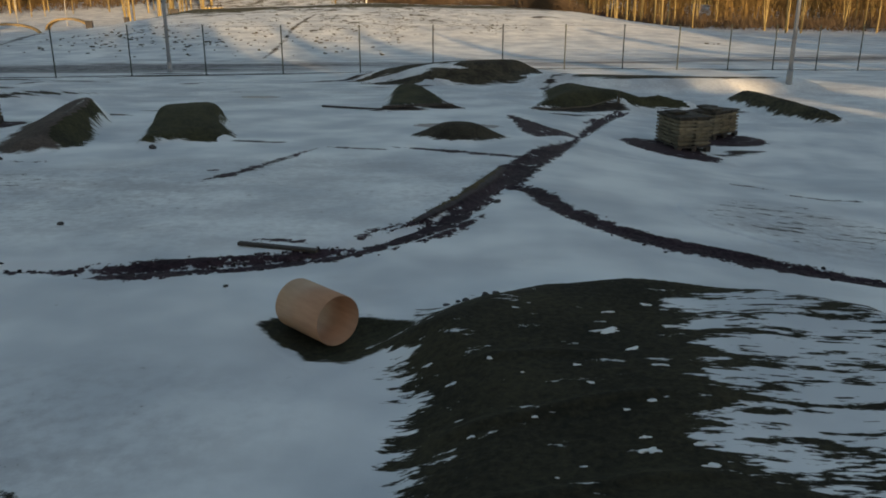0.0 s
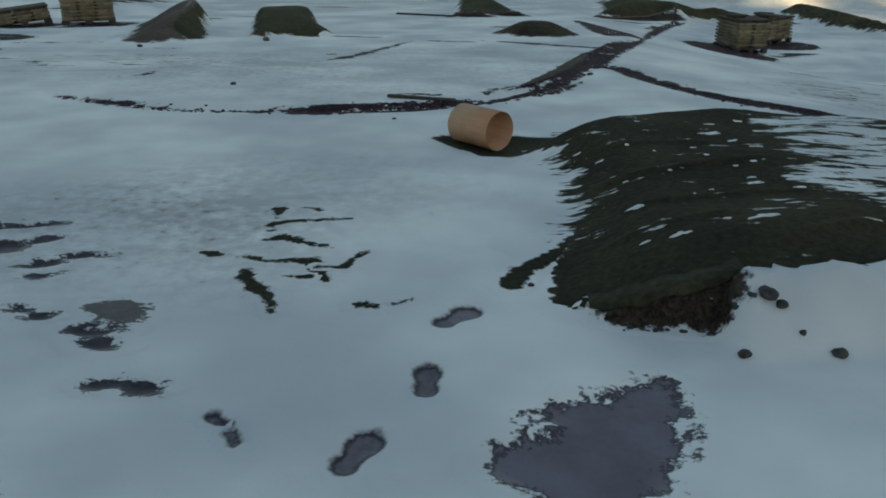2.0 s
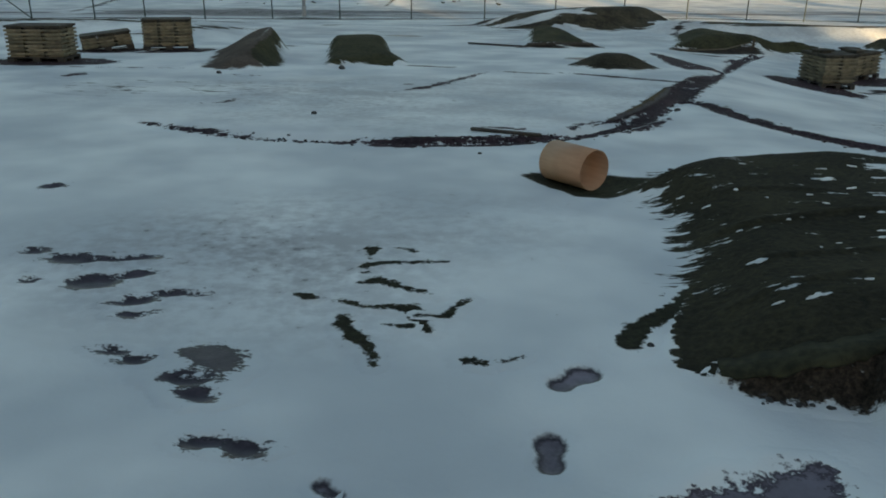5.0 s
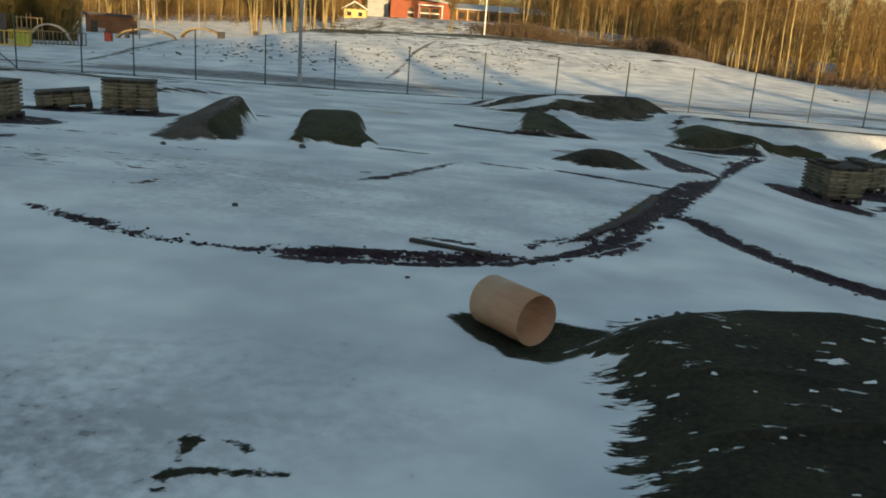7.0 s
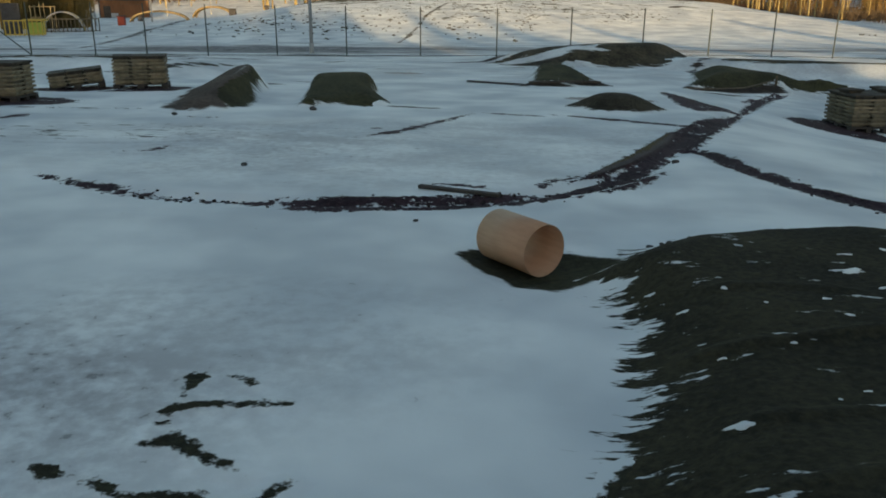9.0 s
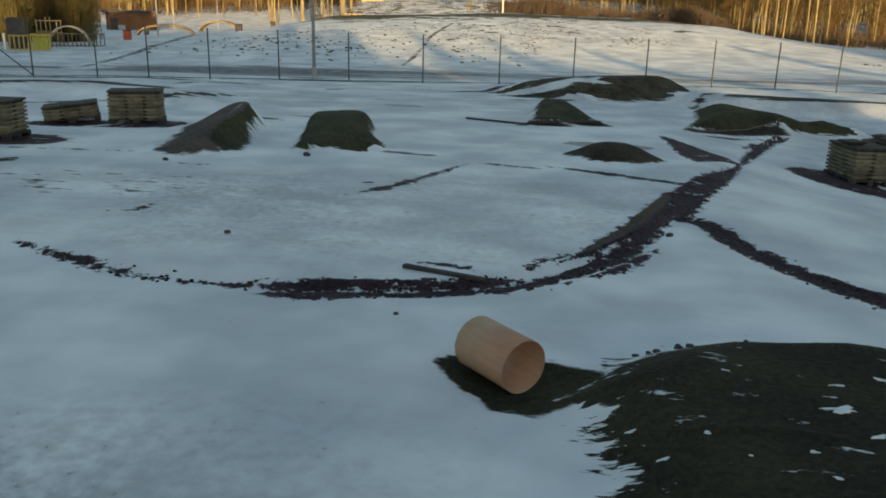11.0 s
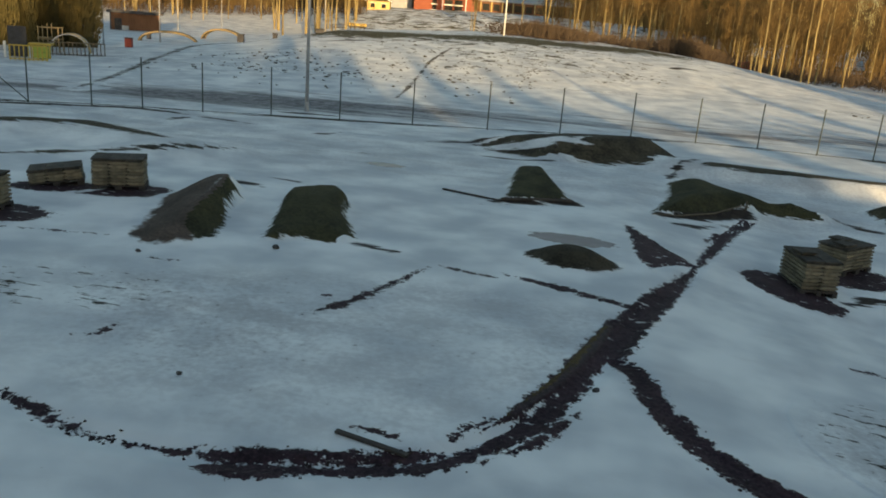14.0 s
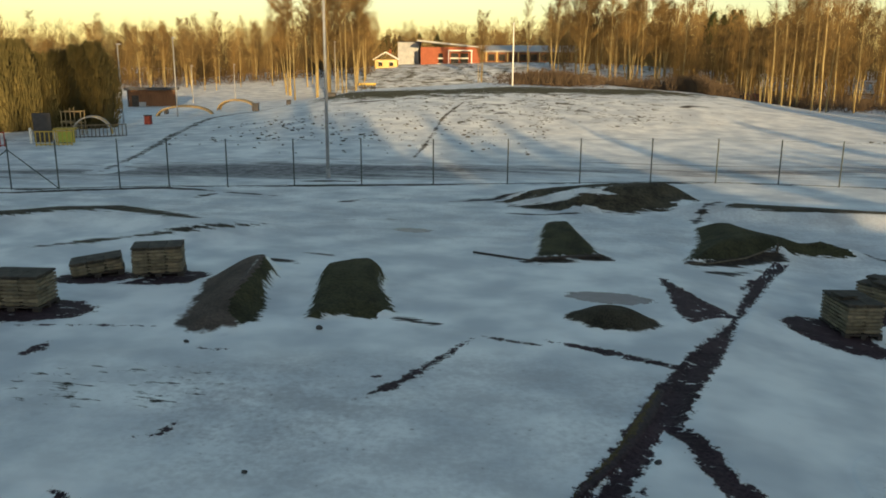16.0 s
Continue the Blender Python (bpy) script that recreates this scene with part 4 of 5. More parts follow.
# ---- poles ----
def lamp_post(x, y, h, r, label, mat, arm=0.0):
    p = thing("lamp_post", x, y, top(x, y), 0, label, "lamp post")
    part("pole", rod((0, 0, -0.2), (0, 0, h), r, r * 0.55, 12), mat, p, smooth=True)
    part("base_sleeve", rod((0, 0, -0.1), (0, 0, 0.5), r * 1.35, r * 1.3, 12), mat, p, smooth=True)
    b = box(0.22, 0.55, 0.10, 0, 0.2, h - 0.04, 0.03)
    part("lamp_head", b, grey_mat, p)
    return p


lamp_post(-14.6, 37.75, 11.0, 0.09, "tall grey steel lamp post at the fence", pole_mat)
lamp_post(11.75, 30.5, 9.0, 0.085, "tall grey steel lamp post lit by low sun", pole_mat)


patch("grass_verge", along([(-0.72, 8.25), (-0.38, 8.85), (-0.1, 9.6), (0.12, 10.3), (0.42, 11.4), (0.6, 12.2)], [0.0, 0.03, 0.05, 0.06, 0.05, 0.0]), verge_mat,
      "yellow withered grass along the dirt track", "grass", margin=0.14, kind="structure", lift=0.075, keep=lambda x, y: track_lanes(x, y) > 0.07)


def clods(name, line, count, spread, r0, r1, seed):
    """Lumps of earth thrown up along the track, too many to pick apart."""
    r = random.Random(seed)
    b = bmesh.new()
    for _ in range(count):
        f = r.uniform(0.2, 0.98) * (len(line) - 1)
        i = min(int(f), len(line) - 2)
        t = f - i
        x = line[i][0] * (1 - t) + line[i + 1][0] * t + r.gauss(0, spread)
        y = line[i][1] * (1 - t) + line[i + 1][1] * t + r.gauss(0, spread)
        if y > 14:
            continue
        q = r.uniform(r0, r1) * (0.6 + 0.4 * r.random())
        m = pose(x, y, top(x, y) + 0.006, r.uniform(-30, 30), r.uniform(-30, 30), r.uniform(0, 360)) @ Matrix.Diagonal((q * 1.4, q, q * 0.7, 1))
        for v in bmesh.ops.create_icosphere(b, subdivisions=1, radius=1.0, matrix=m)["verts"]:
            v.co += Vector((r.uniform(-1, 1), r.uniform(-1, 1), r.uniform(-1, 1))) * q * 0.25
    return tagged(part(name, b, clod_mat), "loose dark earth clods along the dirt track", "clods", kind="stuff")


clods("earth_clods", LANE_OUTER, 120, 0.10, 0.010, 0.030, 5)
clods("earth_clods", LANE_INNER, 80, 0.06, 0.010, 0.028, 15)
clods("earth_clods", RIGHT_BRANCH, 150, 0.11, 0.010, 0.032, 6)

# streaks of bare earth over the further field
FIELD_STREAKS = [([(-26.6, 28.2), (-24.0, 29.9), (-20.1, 31.9), (-17.3, 31.7)], 0.36), ([(-17.3, 31.7), (-15.0, 31.2), (-12.5, 31.0)], 0.06), ([(-6.9, 31.6), (-5.4, 32.5), (-4.2, 33.0)], 0.14), ([(-4.6, 28.9), (-3.0, 29.2), (-1.2, 30.1)], 0.16), ([(-15.8, 36.0), (-14.0, 36.9), (-11.5, 37.3)], 0.25), ([(-17.4, 29.7), (-17.2, 31.0)], 0.18), ([(-9.6, 26.2), (-7.7, 26.7)], 0.03),
                 ([(-11.1, 30.2), (-10.6, 31.2), (-8.5, 31.8)], 0.08), ([(-8.8, 20.7), (-7.9, 20.45)], 0.06), ([(-9.2, 19.4), (-8.3, 19.2)], 0.08), ([(-11.5, 12.6), (-10.0, 13.05), (-8.4, 13.4)], 0.0),
                 ([(-10.0, 11.2), (-10.05, 11.9)], 0.14), ([(-7.36, 12.27), (-6.7, 12.38)], 0.02), ([(-6.24, 8.85), (-6.0, 8.95), (-5.96, 9.4)], 0.04), ([(-4.4, 15.0), (-3.6, 14.75)], 0.02),
                 ([(-3.9, 11.7), (-3.7, 11.75)], 0.02), ([(-2.0, 7.78), (-1.75, 7.76), (-1.5, 7.66)], 0.035), ([(3.9, 10.35), (4.7, 9.95)], 0.03), ([(5.2, 12.3), (6.3, 12.1)], 0.05), ([(3.5, 9.55), (4.25, 9.3)], 0.04), 
                 ([(-6.5, 10.3), (-5.85, 10.5)], 0.02), ([(-0.95, 7.9), (-0.76, 8.22), (-0.54, 8.5)], 0.05), 
                 ([(2.3, 21.4), (3.1, 21.95), (3.75, 22.7)], 0.12), ([(2.5, 29.0), (3.0, 31.1), (4.0, 32.4)], 0.12), ([(-2.9, 20.4), (-1.9, 21.0)], 0.05), ([(4.1, 8.7), (4.45, 8.6)], 0.05),
                 ([(4.42, 12.86), (4.75, 12.98), (5.05, 12.85)], 0.04), ([(5.65, 17.61), (6.24, 18.11), (6.73, 18.21)], 0.13), ([(7.3, 26.2), (7.71, 25.78), (8.1, 25.44), (8.61, 25.11)], 0.16)]
for line, w in FIELD_STREAKS:
    patch("earth_streak", along(line, [w * 0.4, w, w, w * 0.3]), earth_mat if line[0][1] < 15 else earth_far_mat, "short streak of dark earth showing in the snow", "earth streak", margin=0.22 if line[0][1] < 15 else 0.5, group="earth streaks", kind="structure")

# thin snow with turf showing between the track and the pallets
patch("turf_flecks", lambda x, y: np.minimum(ellipse(x, y, 4.5, 9.9, 1.5, 1.7, 25), 0.3) - 0.42, turf_mat, "streaks of turf showing through thin snow", "turf patch", margin=0.55, kind="structure")
patch("turf_flecks", lambda x, y: np.minimum(ellipse(x, y, -7.6, 10.4, 2.2, 1.2, 10), 0.3) - 0.43, turf_mat, "streaks of turf showing through thin snow", "turf patch", margin=0.55, kind="structure")

# brown bare flank of the earth jump and the pale worn line along its crest
patch("earth_flank", lambda x, y: polydist(x, y, [(-8.44, 13.42), (-8.7, 14.3), (-9.15, 15.4), (-9.6, 16.7), (-9.2, 17.6), (-8.1, 17.6), (-7.65, 15.5), (-7.45, 14.4), (-7.30, 13.95), (-7.25, 13.6), (-7.5, 13.2), (-7.93, 13.12)]), brown_earth_mat,
      "bare brown earth flank of the jump ramp", "bank", margin=0.4, lift=0.014, parent=earth_jump,
      keep=lambda x, y: x < np.interp(y, [13.2, 13.7, 14.0, 14.4, 15.5, 17.3, 17.6], [-7.2, -7.3, -7.66, -7.82, -8.03, -8.44, -8.48]))
patch("crest_snow", along([(-7.90, 14.5), (-8.05, 15.5), (-8.30, 16.6), (-8.44, 17.2)], [-0.06, -0.01, 0.015, 0.0]), crest_mat,
      "thin line of snow along the crest of the ramp", "snow", margin=0.08, lift=0.03, parent=earth_jump)


# ---- beyond the fence ----
def bearing(deg, dist):
    """A point at a compass bearing from the start, clockwise from straight ahead."""
    return math.sin(radians(deg)) * dist, math.cos(radians(deg)) * dist


def on_hill(x, y):
    v = (y - FENCE_A - FENCE_B * x) / 1.047
    xs = x + 0.22 * (v - 45)
    band = np.exp(-((v - 52) / 6.5) ** 2) * 1.75 * smooth(-36, -28, xs) * smooth(16, 6, xs)
    spots = np.exp(-((xs + 11) / 17.0) ** 2 - ((v - 36) / 12.0) ** 2) * 0.62
    return np.where((v > 12) & (v < 75) & (np.abs(xs) < 60), -0.95 + band + spots, -9.0)


def far_grass(x, y):
    return np.where((y > 108) & (y < 330) & (np.abs(x) < 230), 0.75 * smooth(108, 135, y) - 0.95 - 1.2 * smooth(-0.34, -0.44, x / y), -9.0)


patch("far_grass", far_grass, grass_far_mat, "withered brown grass in the distance with snow rests", "grass", margin=0.9, lift=0.03, kind="stuff", big=True)
patch("hill_grass", on_hill, tuft_mat, "withered grass showing through snow on the hill", "grass", margin=0.98, lift=0.02, kind="stuff", big=True)


def worn(line, wide, label, lift=0.03):
    patch("worn_strip", along(line, wide), foot_mat, label, "path", margin=0.6, lift=lift, group="worn strips on the hill", kind="structure")


worn([(-27.0, 36.5), (-29.6, 43.8), (-33.9, 54.4), (-36.9, 62.5), (-39.6, 71.5), (-40.2, 79.0), (-37.8, 86.0)], [0.1, 0.22, 0.30, 0.34, 0.42, 0.5, 0.5], "narrow worn dirt path along the hill edge")
worn([(-12.8, 47.7), (-13.4, 52.7), (-14.4, 59.7), (-15.1, 66.2), (-15.3, 71.5), (-15.3, 76.3)], [0.02, 0.14, 0.06, 0.12, 0.14, 0.1], "trodden trail up the snowy hill")
worn([(-15.2, 75.2), (-12.0, 74.0), (-9.2, 73.0), (-6.2, 73.0)], [0.3, 0.30, 0.40, 0.3], "streak of withered grass across the hill")
worn([(-27.5, 73.0), (-25.2, 76.5), (-23.5, 78.0)], [0.2, 0.8, 0.3], "patch of withered grass near the hilltop")
worn([(4.6, 77.5), (6.0, 78.9), (7.6, 79.6)], [0.2, 0.7, 0.2], "patch of withered grass near the hilltop")
worn([(10.0, 82.6), (11.4, 83.4)], [0.3, 0.4], "patch of withered grass near the hilltop")
worn([(16.5, 84.3), (17.8, 85.0)], [0.3, 0.4], "patch of withered grass near the hilltop")

# single tufts standing out of the snow on the hill
rt = random.Random(77)
b = bmesh.new()
for cx, cy, sx, sy, count in ((-26.0, 59.0, 2.8, 4.5, 60), (-20.5, 60.0, 2.6, 6.0, 52), (-15.0, 63.0, 2.6, 6.0, 55), (-10.5, 65.0, 2.4, 6.0, 40), (-6.6, 62.0, 0.5, 7.5, 26), (-7.0, 72.0, 1.5, 2.5, 24),
                              (-0.6, 71.0, 1.0, 2.4, 16), (1.4, 70.5, 0.8, 2.0, 14), (3.8, 71.0, 0.5, 1.0, 6), (-31.0, 57.0, 2.0, 5.0, 12), (18.2, 65.0, 0.4, 0.3, 3)):
    for _ in range(int(count * 1.6)):
        x, y = rt.gauss(cx, sx), rt.gauss(cy, sy)
        if (y - FENCE_A - FENCE_B * x) / 1.047 < 12:
            continue
        q = rt.uniform(0.04, 0.11) * (1.5 if rt.random() < 0.12 else 1.0)
        m = pose(x, y, top(x, y) + 0.02, 0, 0, rt.uniform(-25, 25)) @ Matrix.Diagonal((q * rt.uniform(1.0, 1.8), q, q * rt.uniform(0.3, 0.6), 1))
        for v in bmesh.ops.create_icosphere(b, subdivisions=1, radius=1.0, matrix=m)["verts"]:
            v.co += Vector((rt.uniform(-1, 1), rt.uniform(-1, 1), rt.uniform(-0.5, 0.7))) * q * 0.4
tagged(part("grass_tufts", b, plain_mat("tuft_grass", (0.030, 0.029, 0.020), (0.082, 0.075, 0.046), 0.95, 5.0, 0.01)), "dark withered grass tufts in the hill's snow", "grass", kind="stuff")


def strips(name, rows, mat):
    """Thin two-sided blades: rows of start, end, width."""
    vs, fs = [], []
    for p, q, w in rows:
        d = (q - p)
        side = d.cross(Vector((0.31, 0.9, 0.27))).normalized() * (w / 2)
        k = len(vs)
        vs += [p - side, p + side, q]
        fs.append((k, k + 1, k + 2))
    me = bpy.data.meshes.new(name)
    me.from_pydata([tuple(v) for v in vs], [], fs)
    me.materials.append(mat)
    return me


def make_birch(seed, h, forked=False):
    """A leafless birch: pale tapered trunk, steep limbs, a haze of twigs."""
    r = random.Random(seed)
    tree = new("birch_tree")
    b = bmesh.new()
    stems = [(0.0, 0.0)] if not forked else [(-0.06, 0.03), (0.09, -0.02), (0.02, 0.07)]
    rows, limbs = [], bmesh.new()
    for lx, ly in stems:
        pts = [Vector((0, 0, -0.3))]
        segs = 6
        for i in range(1, segs + 1):
            z = h * i / segs
            pts.append(Vector((lx * z + r.uniform(-0.1, 0.1) * (i > 1), ly * z + r.uniform(-0.1, 0.1) * (i > 1), z)))
        r0 = h * (0.0060 if forked else 0.0072)
        for i in range(segs):
            rod(pts[i], pts[i + 1], r0 * (1 - 0.93 * i / segs), r0 * (1 - 0.93 * (i + 1) / segs), 7, b, False)
        for k in range(24):
            f = r.uniform(0.30, 0.97)
            i = min(int(f * segs), segs - 1)
            base = pts[i].lerp(pts[i + 1], f * segs - i)
            a = r.uniform(0, 2 * math.pi)
            ln = h * 0.21 * (1.12 - f) * r.uniform(0.75, 1.3) + 0.5
            out = Vector((math.cos(a), math.sin(a), r.uniform(0.8, 1.9))).normalized()
            tip = base + out * ln
            rod(base, tip, 0.035 * (1.15 - f) + 0.008, 0.008, 4, limbs, False)
            for j in range(44):
                g = r.uniform(0.2, 1.0)
                p = base.lerp(tip, g)
                a2 = r.uniform(0, 2 * math.pi)
                d = Vector((math.cos(a2), math.sin(a2), r.uniform(-0.5, 1.3))).normalized()
                rows.append((p, p + d * r.uniform(0.4, 1.5), r.uniform(0.022, 0.05)))
    part("trunk", b, birch_mat, tree, smooth=True)
    part("branchwork", limbs, twig_mat, tree)
    crown = new("crown", strips("crown", rows, twig_mat))
    crown.parent = tree
    return tagged(tree, "tall leafless birch with pale trunk in low sun", "tree", "birches at the wood's edge")


def make_pine(seed, h):
    r = random.Random(seed)
    tree = new("pine_tree")
    part("trunk", rod((0, 0, -0.3), (0.1, 0, h), h * 0.011, 0.03, 8), pine_bark_mat, tree, smooth=True)
    rows = []
    for k in range(900):
        f = r.uniform(0, 1)
        z = h * (0.55 + 0.46 * f)
        w = h * 0.13 * math.sin(math.pi * (0.22 + 0.74 * f)) * math.sqrt(r.random()) * (0.75 + 0.5 * noise.noise(Vector((f * 5, seed, k % 7))))
        a = r.uniform(0, 2 * math.pi)
        p = Vector((w * math.cos(a), w * math.sin(a), z))
        rows.append((p, p + Vector((r.uniform(-1, 1), r.uniform(-1, 1), r.uniform(-0.2, 0.9))) * 0.8, 0.32))
    crown = new("crown", strips("crown", rows, needle_mat))
    crown.parent = tree
    return tagged(tree, "tall pine with reddish trunk and dark crown", "tree", "pines behind the hill")


def make_spruce(seed, h):
    r = random.Random(seed)
    tree = new("spruce_tree")
    part("trunk", rod((0, 0, -0.3), (0, 0, h), h * 0.012, 0.02, 8), pine_bark_mat, tree, smooth=True)
    rows = []
    for k in range(1500):
        f = r.random() ** 1.35
        z = h * (0.04 + 0.96 * f)
        w = h * 0.17 * (1 - f) ** 0.85 * r.uniform(0.15, 1.0)
        a = r.uniform(0, 2 * math.pi)
        p = Vector((w * math.cos(a), w * math.sin(a), z))
        rows.append((p, p + Vector((math.cos(a), math.sin(a), -0.5)) * (0.25 + 1.1 * (1 - f)), 0.35 + 0.9 * (1 - f)))
    crown = new("crown", strips("crown", rows, needle_mat))
    crown.parent = tree
    return tagged(tree, "dark dense unseen spruce added to shade the track", "tree", "spruces behind the track")


def plant(kinds, spots, rnd):
    """Copies of the made trees at the spots: x, y, height factor. The made ones take the first spots."""
    fresh = list(kinds)
    for x, y, k in spots:
        m = pose(x, y, top(x, y) - 0.1, rnd.uniform(-1.5, 1.5), rnd.uniform(-1.5, 1.5), rnd.uniform(0, 360))
        if fresh:
            t = fresh.pop(0)
        else:
            t = copy_thing(rnd.choice(kinds), m)
        t.matrix_basis = m @ Matrix.Diagonal((k, k, k, 1))


rnd = random.Random(11)
birches = [make_birch(21, 17), make_birch(22, 19), make_birch(23, 16), make_birch(24, 20), make_birch(25, 18, True), make_birch(26, 17, True)]
spots = []
for count, b0, b1, d0, d1, k0, k1 in ((58, -46, -24, 150, 205, 0.55, 0.76), (26, -25, -18.3, 125, 165, 0.9, 1.15), (2, -10.6, -9.6, 150, 160, 0.6, 0.75),
                                       (30, -7.2, 4.2, 122, 165, 0.75, 1.05), (24, 4.6, 10.5, 104, 150, 0.48, 0.66), (40, 10.5, 31, 104, 150, 0.70, 0.95), (5, 6.5, 16, 98, 106, 0.66, 0.80)):
    for _ in range(count):
        x, y = bearing(rnd.uniform(b0, b1), rnd.uniform(d0, d1))
        spots.append((x, y, rnd.uniform(k0, k1)))
rnd.shuffle(spots)
plant(birches, spots, rnd)
pines = [make_pine(31, 18), make_pine(32, 16)]
spots = [(*bearing(rnd.uniform(4.8, 9.5), rnd.uniform(165, 205)), rnd.uniform(0.55, 0.70)) for _ in range(18)]
spots += [(*bearing(rnd.uniform(-19, -12.5), rnd.uniform(235, 270)), rnd.uniform(0.42, 0.60)) for _ in range(22)]
plant(pines, spots, rnd)

# an unseen stand of spruces added behind the camera, whose shade lies over the track
spruces = [make_spruce(41, 15), make_spruce(42, 15), make_spruce(43, 15)]
spots = []
for i in range(74):
    x = -105 + i * 2.9 + rnd.uniform(-0.9, 0.9)
    # heights and gaps are set to place the sun stripes and the shade
    tall = 0.78 + 0.12 * rnd.random() if rnd.random() < 0.66 else rnd.uniform(0.95, 1.25)
    if 0 < x < 38.5:
        tall = 0.71 + 0.26 * rnd.random()
    elif x > 38.5:
        tall = (rnd.choice((0.64, 0.80, 0.98)) + 0.16 * rnd.random()) * (1.5 if x > 50 else 1.0)
    if 15.9 < x < 19.2:
        tall = 0.58 + 0.08 * rnd.random()
    elif -18 < x < 4:
        tall = 0.95 + 0.16 * rnd.random()
    if 22.6 < x < 26.2:
        continue
    spots.append((x, -58 + rnd.uniform(-5, 5), tall))
for i in range(19):
    spots.append((-25 + i * 1.5 + rnd.uniform(-0.3, 0.3), -62 + rnd.uniform(-1, 1), rnd.uniform(0.98, 1.12)))
for i in range(64):
    x = -56 + i * 1.75 + rnd.uniform(-0.5, 0.5)
    if 21.0 < x < 24.8:
        continue
    spots.append((x, -49 + rnd.uniform(-2, 2), rnd.uniform(0.72, 0.84) - (0.07 if x > 0 else 0.0) - (0.19 if 15.9 < x < 19.2 else 0.0)))
rb = random.Random(91)
for i in range(56):
    x = -44 + i * 1.55 + rb.uniform(-0.4, 0.4)
    if not 20.5 < x < 25.2:
        spots.append((x, -44.5 + rb.uniform(-1, 1), rb.uniform(0.55, 0.60) + (0.12 if 6 < x < 15 else 0.0) - (0.06 if 15.9 < x < 19.2 else 0.0)))
# the stand is shifted so that its shade follows the sun's bearing
spots = [(x + (40 - y) * 0.305, y, tall * 1.08) for x, y, tall in spots]
rnd.shuffle(spots)
plant(spruces, spots, rnd)

# far woods: many thin leafless trees merged
vs, fs = [], []
rows = []
for _ in range(2300):
    deg = rnd.uniform(-50, 36)
    dist = rnd.uniform(168, 250) if deg < 3 else rnd.uniform(128, 230)
    if -17.5 < deg < -5.5:
        dist = rnd.uniform(232, 290)
    x, y = bearing(deg, dist)
    z = top(x, y)
    h = rnd.uniform(9, 16) * (0.8 if -17.5 < deg < -5.5 else 1.15 if deg > 10 else 0.82 if deg < -22 or deg > 7 else 0.9)
    base = Vector((x, y, z))
    rows.append((base, base + Vector((rnd.uniform(-0.5, 0.5), 0, h)), rnd.uniform(0.16, 0.34)))
    for k in range(120):
        f = rnd.uniform(0.02, 1.0)
        w = 2.1 * (1.08 - f) ** 0.6
        p = base + Vector((rnd.uniform(-w, w), rnd.uniform(-w, w), h * f))
        rows.append((p, p + Vector((rnd.uniform(-0.8, 0.8), rnd.uniform(-0.3, 0.3), rnd.uniform(0.2, 1.7))), rnd.uniform(0.05, 0.11)))
rows_far, rows = rows, []
for _ in range(3400):
    deg = rnd.uniform(-48, 31)
    dist = rnd.uniform(112, 150) if deg > -8 else rnd.uniform(165, 215)
    if -18 < deg <= -8:
        continue
    x, y = bearing(deg, dist)
    base = Vector((x, y, top(x, y)))
    tall = rnd.choice((0.5, 0.7, 1.0, 1.6))
    for k in range(10):
        p = base + Vector((rnd.uniform(-0.8, 0.8), rnd.uniform(-0.8, 0.8), rnd.uniform(0, 0.8)))
        rows.append((p, p + Vector((rnd.uniform(-0.7, 0.7), rnd.uniform(-0.3, 0.3), rnd.uniform(0.3, 1.5) * tall)), rnd.uniform(0.05, 0.12)))
rb = random.Random(92)
for b0, b1, d0, d1, count, tall in ((-8.4, -2.4, 106, 113, 300, 1.4), (2.4, 6.8, 108, 116, 300, 1.6)):
    for _ in range(count):
        mid, half = (b0 + b1) / 2, (b1 - b0) / 2
        deg = mid + half * max(-1.4, min(1.4, rb.gauss(0, 0.55)))
        x, y = bearing(deg, rb.uniform(d0, d1))
        base = Vector((x, y, top(x, y)))
        size = max(0.25, 1.0 - 0.65 * abs(deg - mid) / half) * rb.uniform(0.7, 1.15)
        for k in range(12):
            p = base + Vector((rb.uniform(-0.8, 0.8), rb.uniform(-0.8, 0.8), rb.uniform(0, 1.4)))
            rows.append((p, p + Vector((rb.uniform(-0.7, 0.7), rb.uniform(-0.3, 0.3), rb.uniform(0.3, 1.2) * tall * size)), rb.uniform(0.05, 0.11)))
brush = new("undergrowth", strips("undergrowth", rows, brush_mat))
tagged(brush, "dark bare bushes at the foot of the woods", "bushes", kind="stuff")
rows = rows_far
woods = new("far_woods", strips("far_woods", rows, twig_mat))
tagged(woods, "dense leafless brown woods in the distance", "woods", kind="stuff")


# thuja hedge by the playground
def make_thuja(seed, h):
    r = random.Random(seed)
    t = new("thuja")
    part("trunk", rod((0, 0, -0.2), (0, 0, h * 0.9), 0.14, 0.03, 7), pine_bark_mat, t)
    rows = []
    for k in range(7000):
        f = r.random()
        z = h * f
        w = 1.95 * (math.sin(math.pi * min(1, 0.16 + 0.80 * f)) ** 0.45) * (0.55 + 0.45 * r.random()) * (1.0 if f < 0.75 else 1.0 - 0.4 * (f - 0.75) / 0.25)
        a = r.uniform(0, 2 * math.pi)
        w *= 0.92 + 0.12 * math.sin(a * 5 + seed)
        p = Vector((w * math.cos(a), w * math.sin(a), z))
        rows.append((p, p + Vector((0.25 * math.cos(a), 0.25 * math.sin(a), r.uniform(0.25, 0.7))), 0.13))
    crown = new("crown", strips("crown", rows, thuja_mat))
    crown.parent = t
    return tagged(t, "tall dense dark green columnar thuja in a row", "conifer", "thuja hedge")


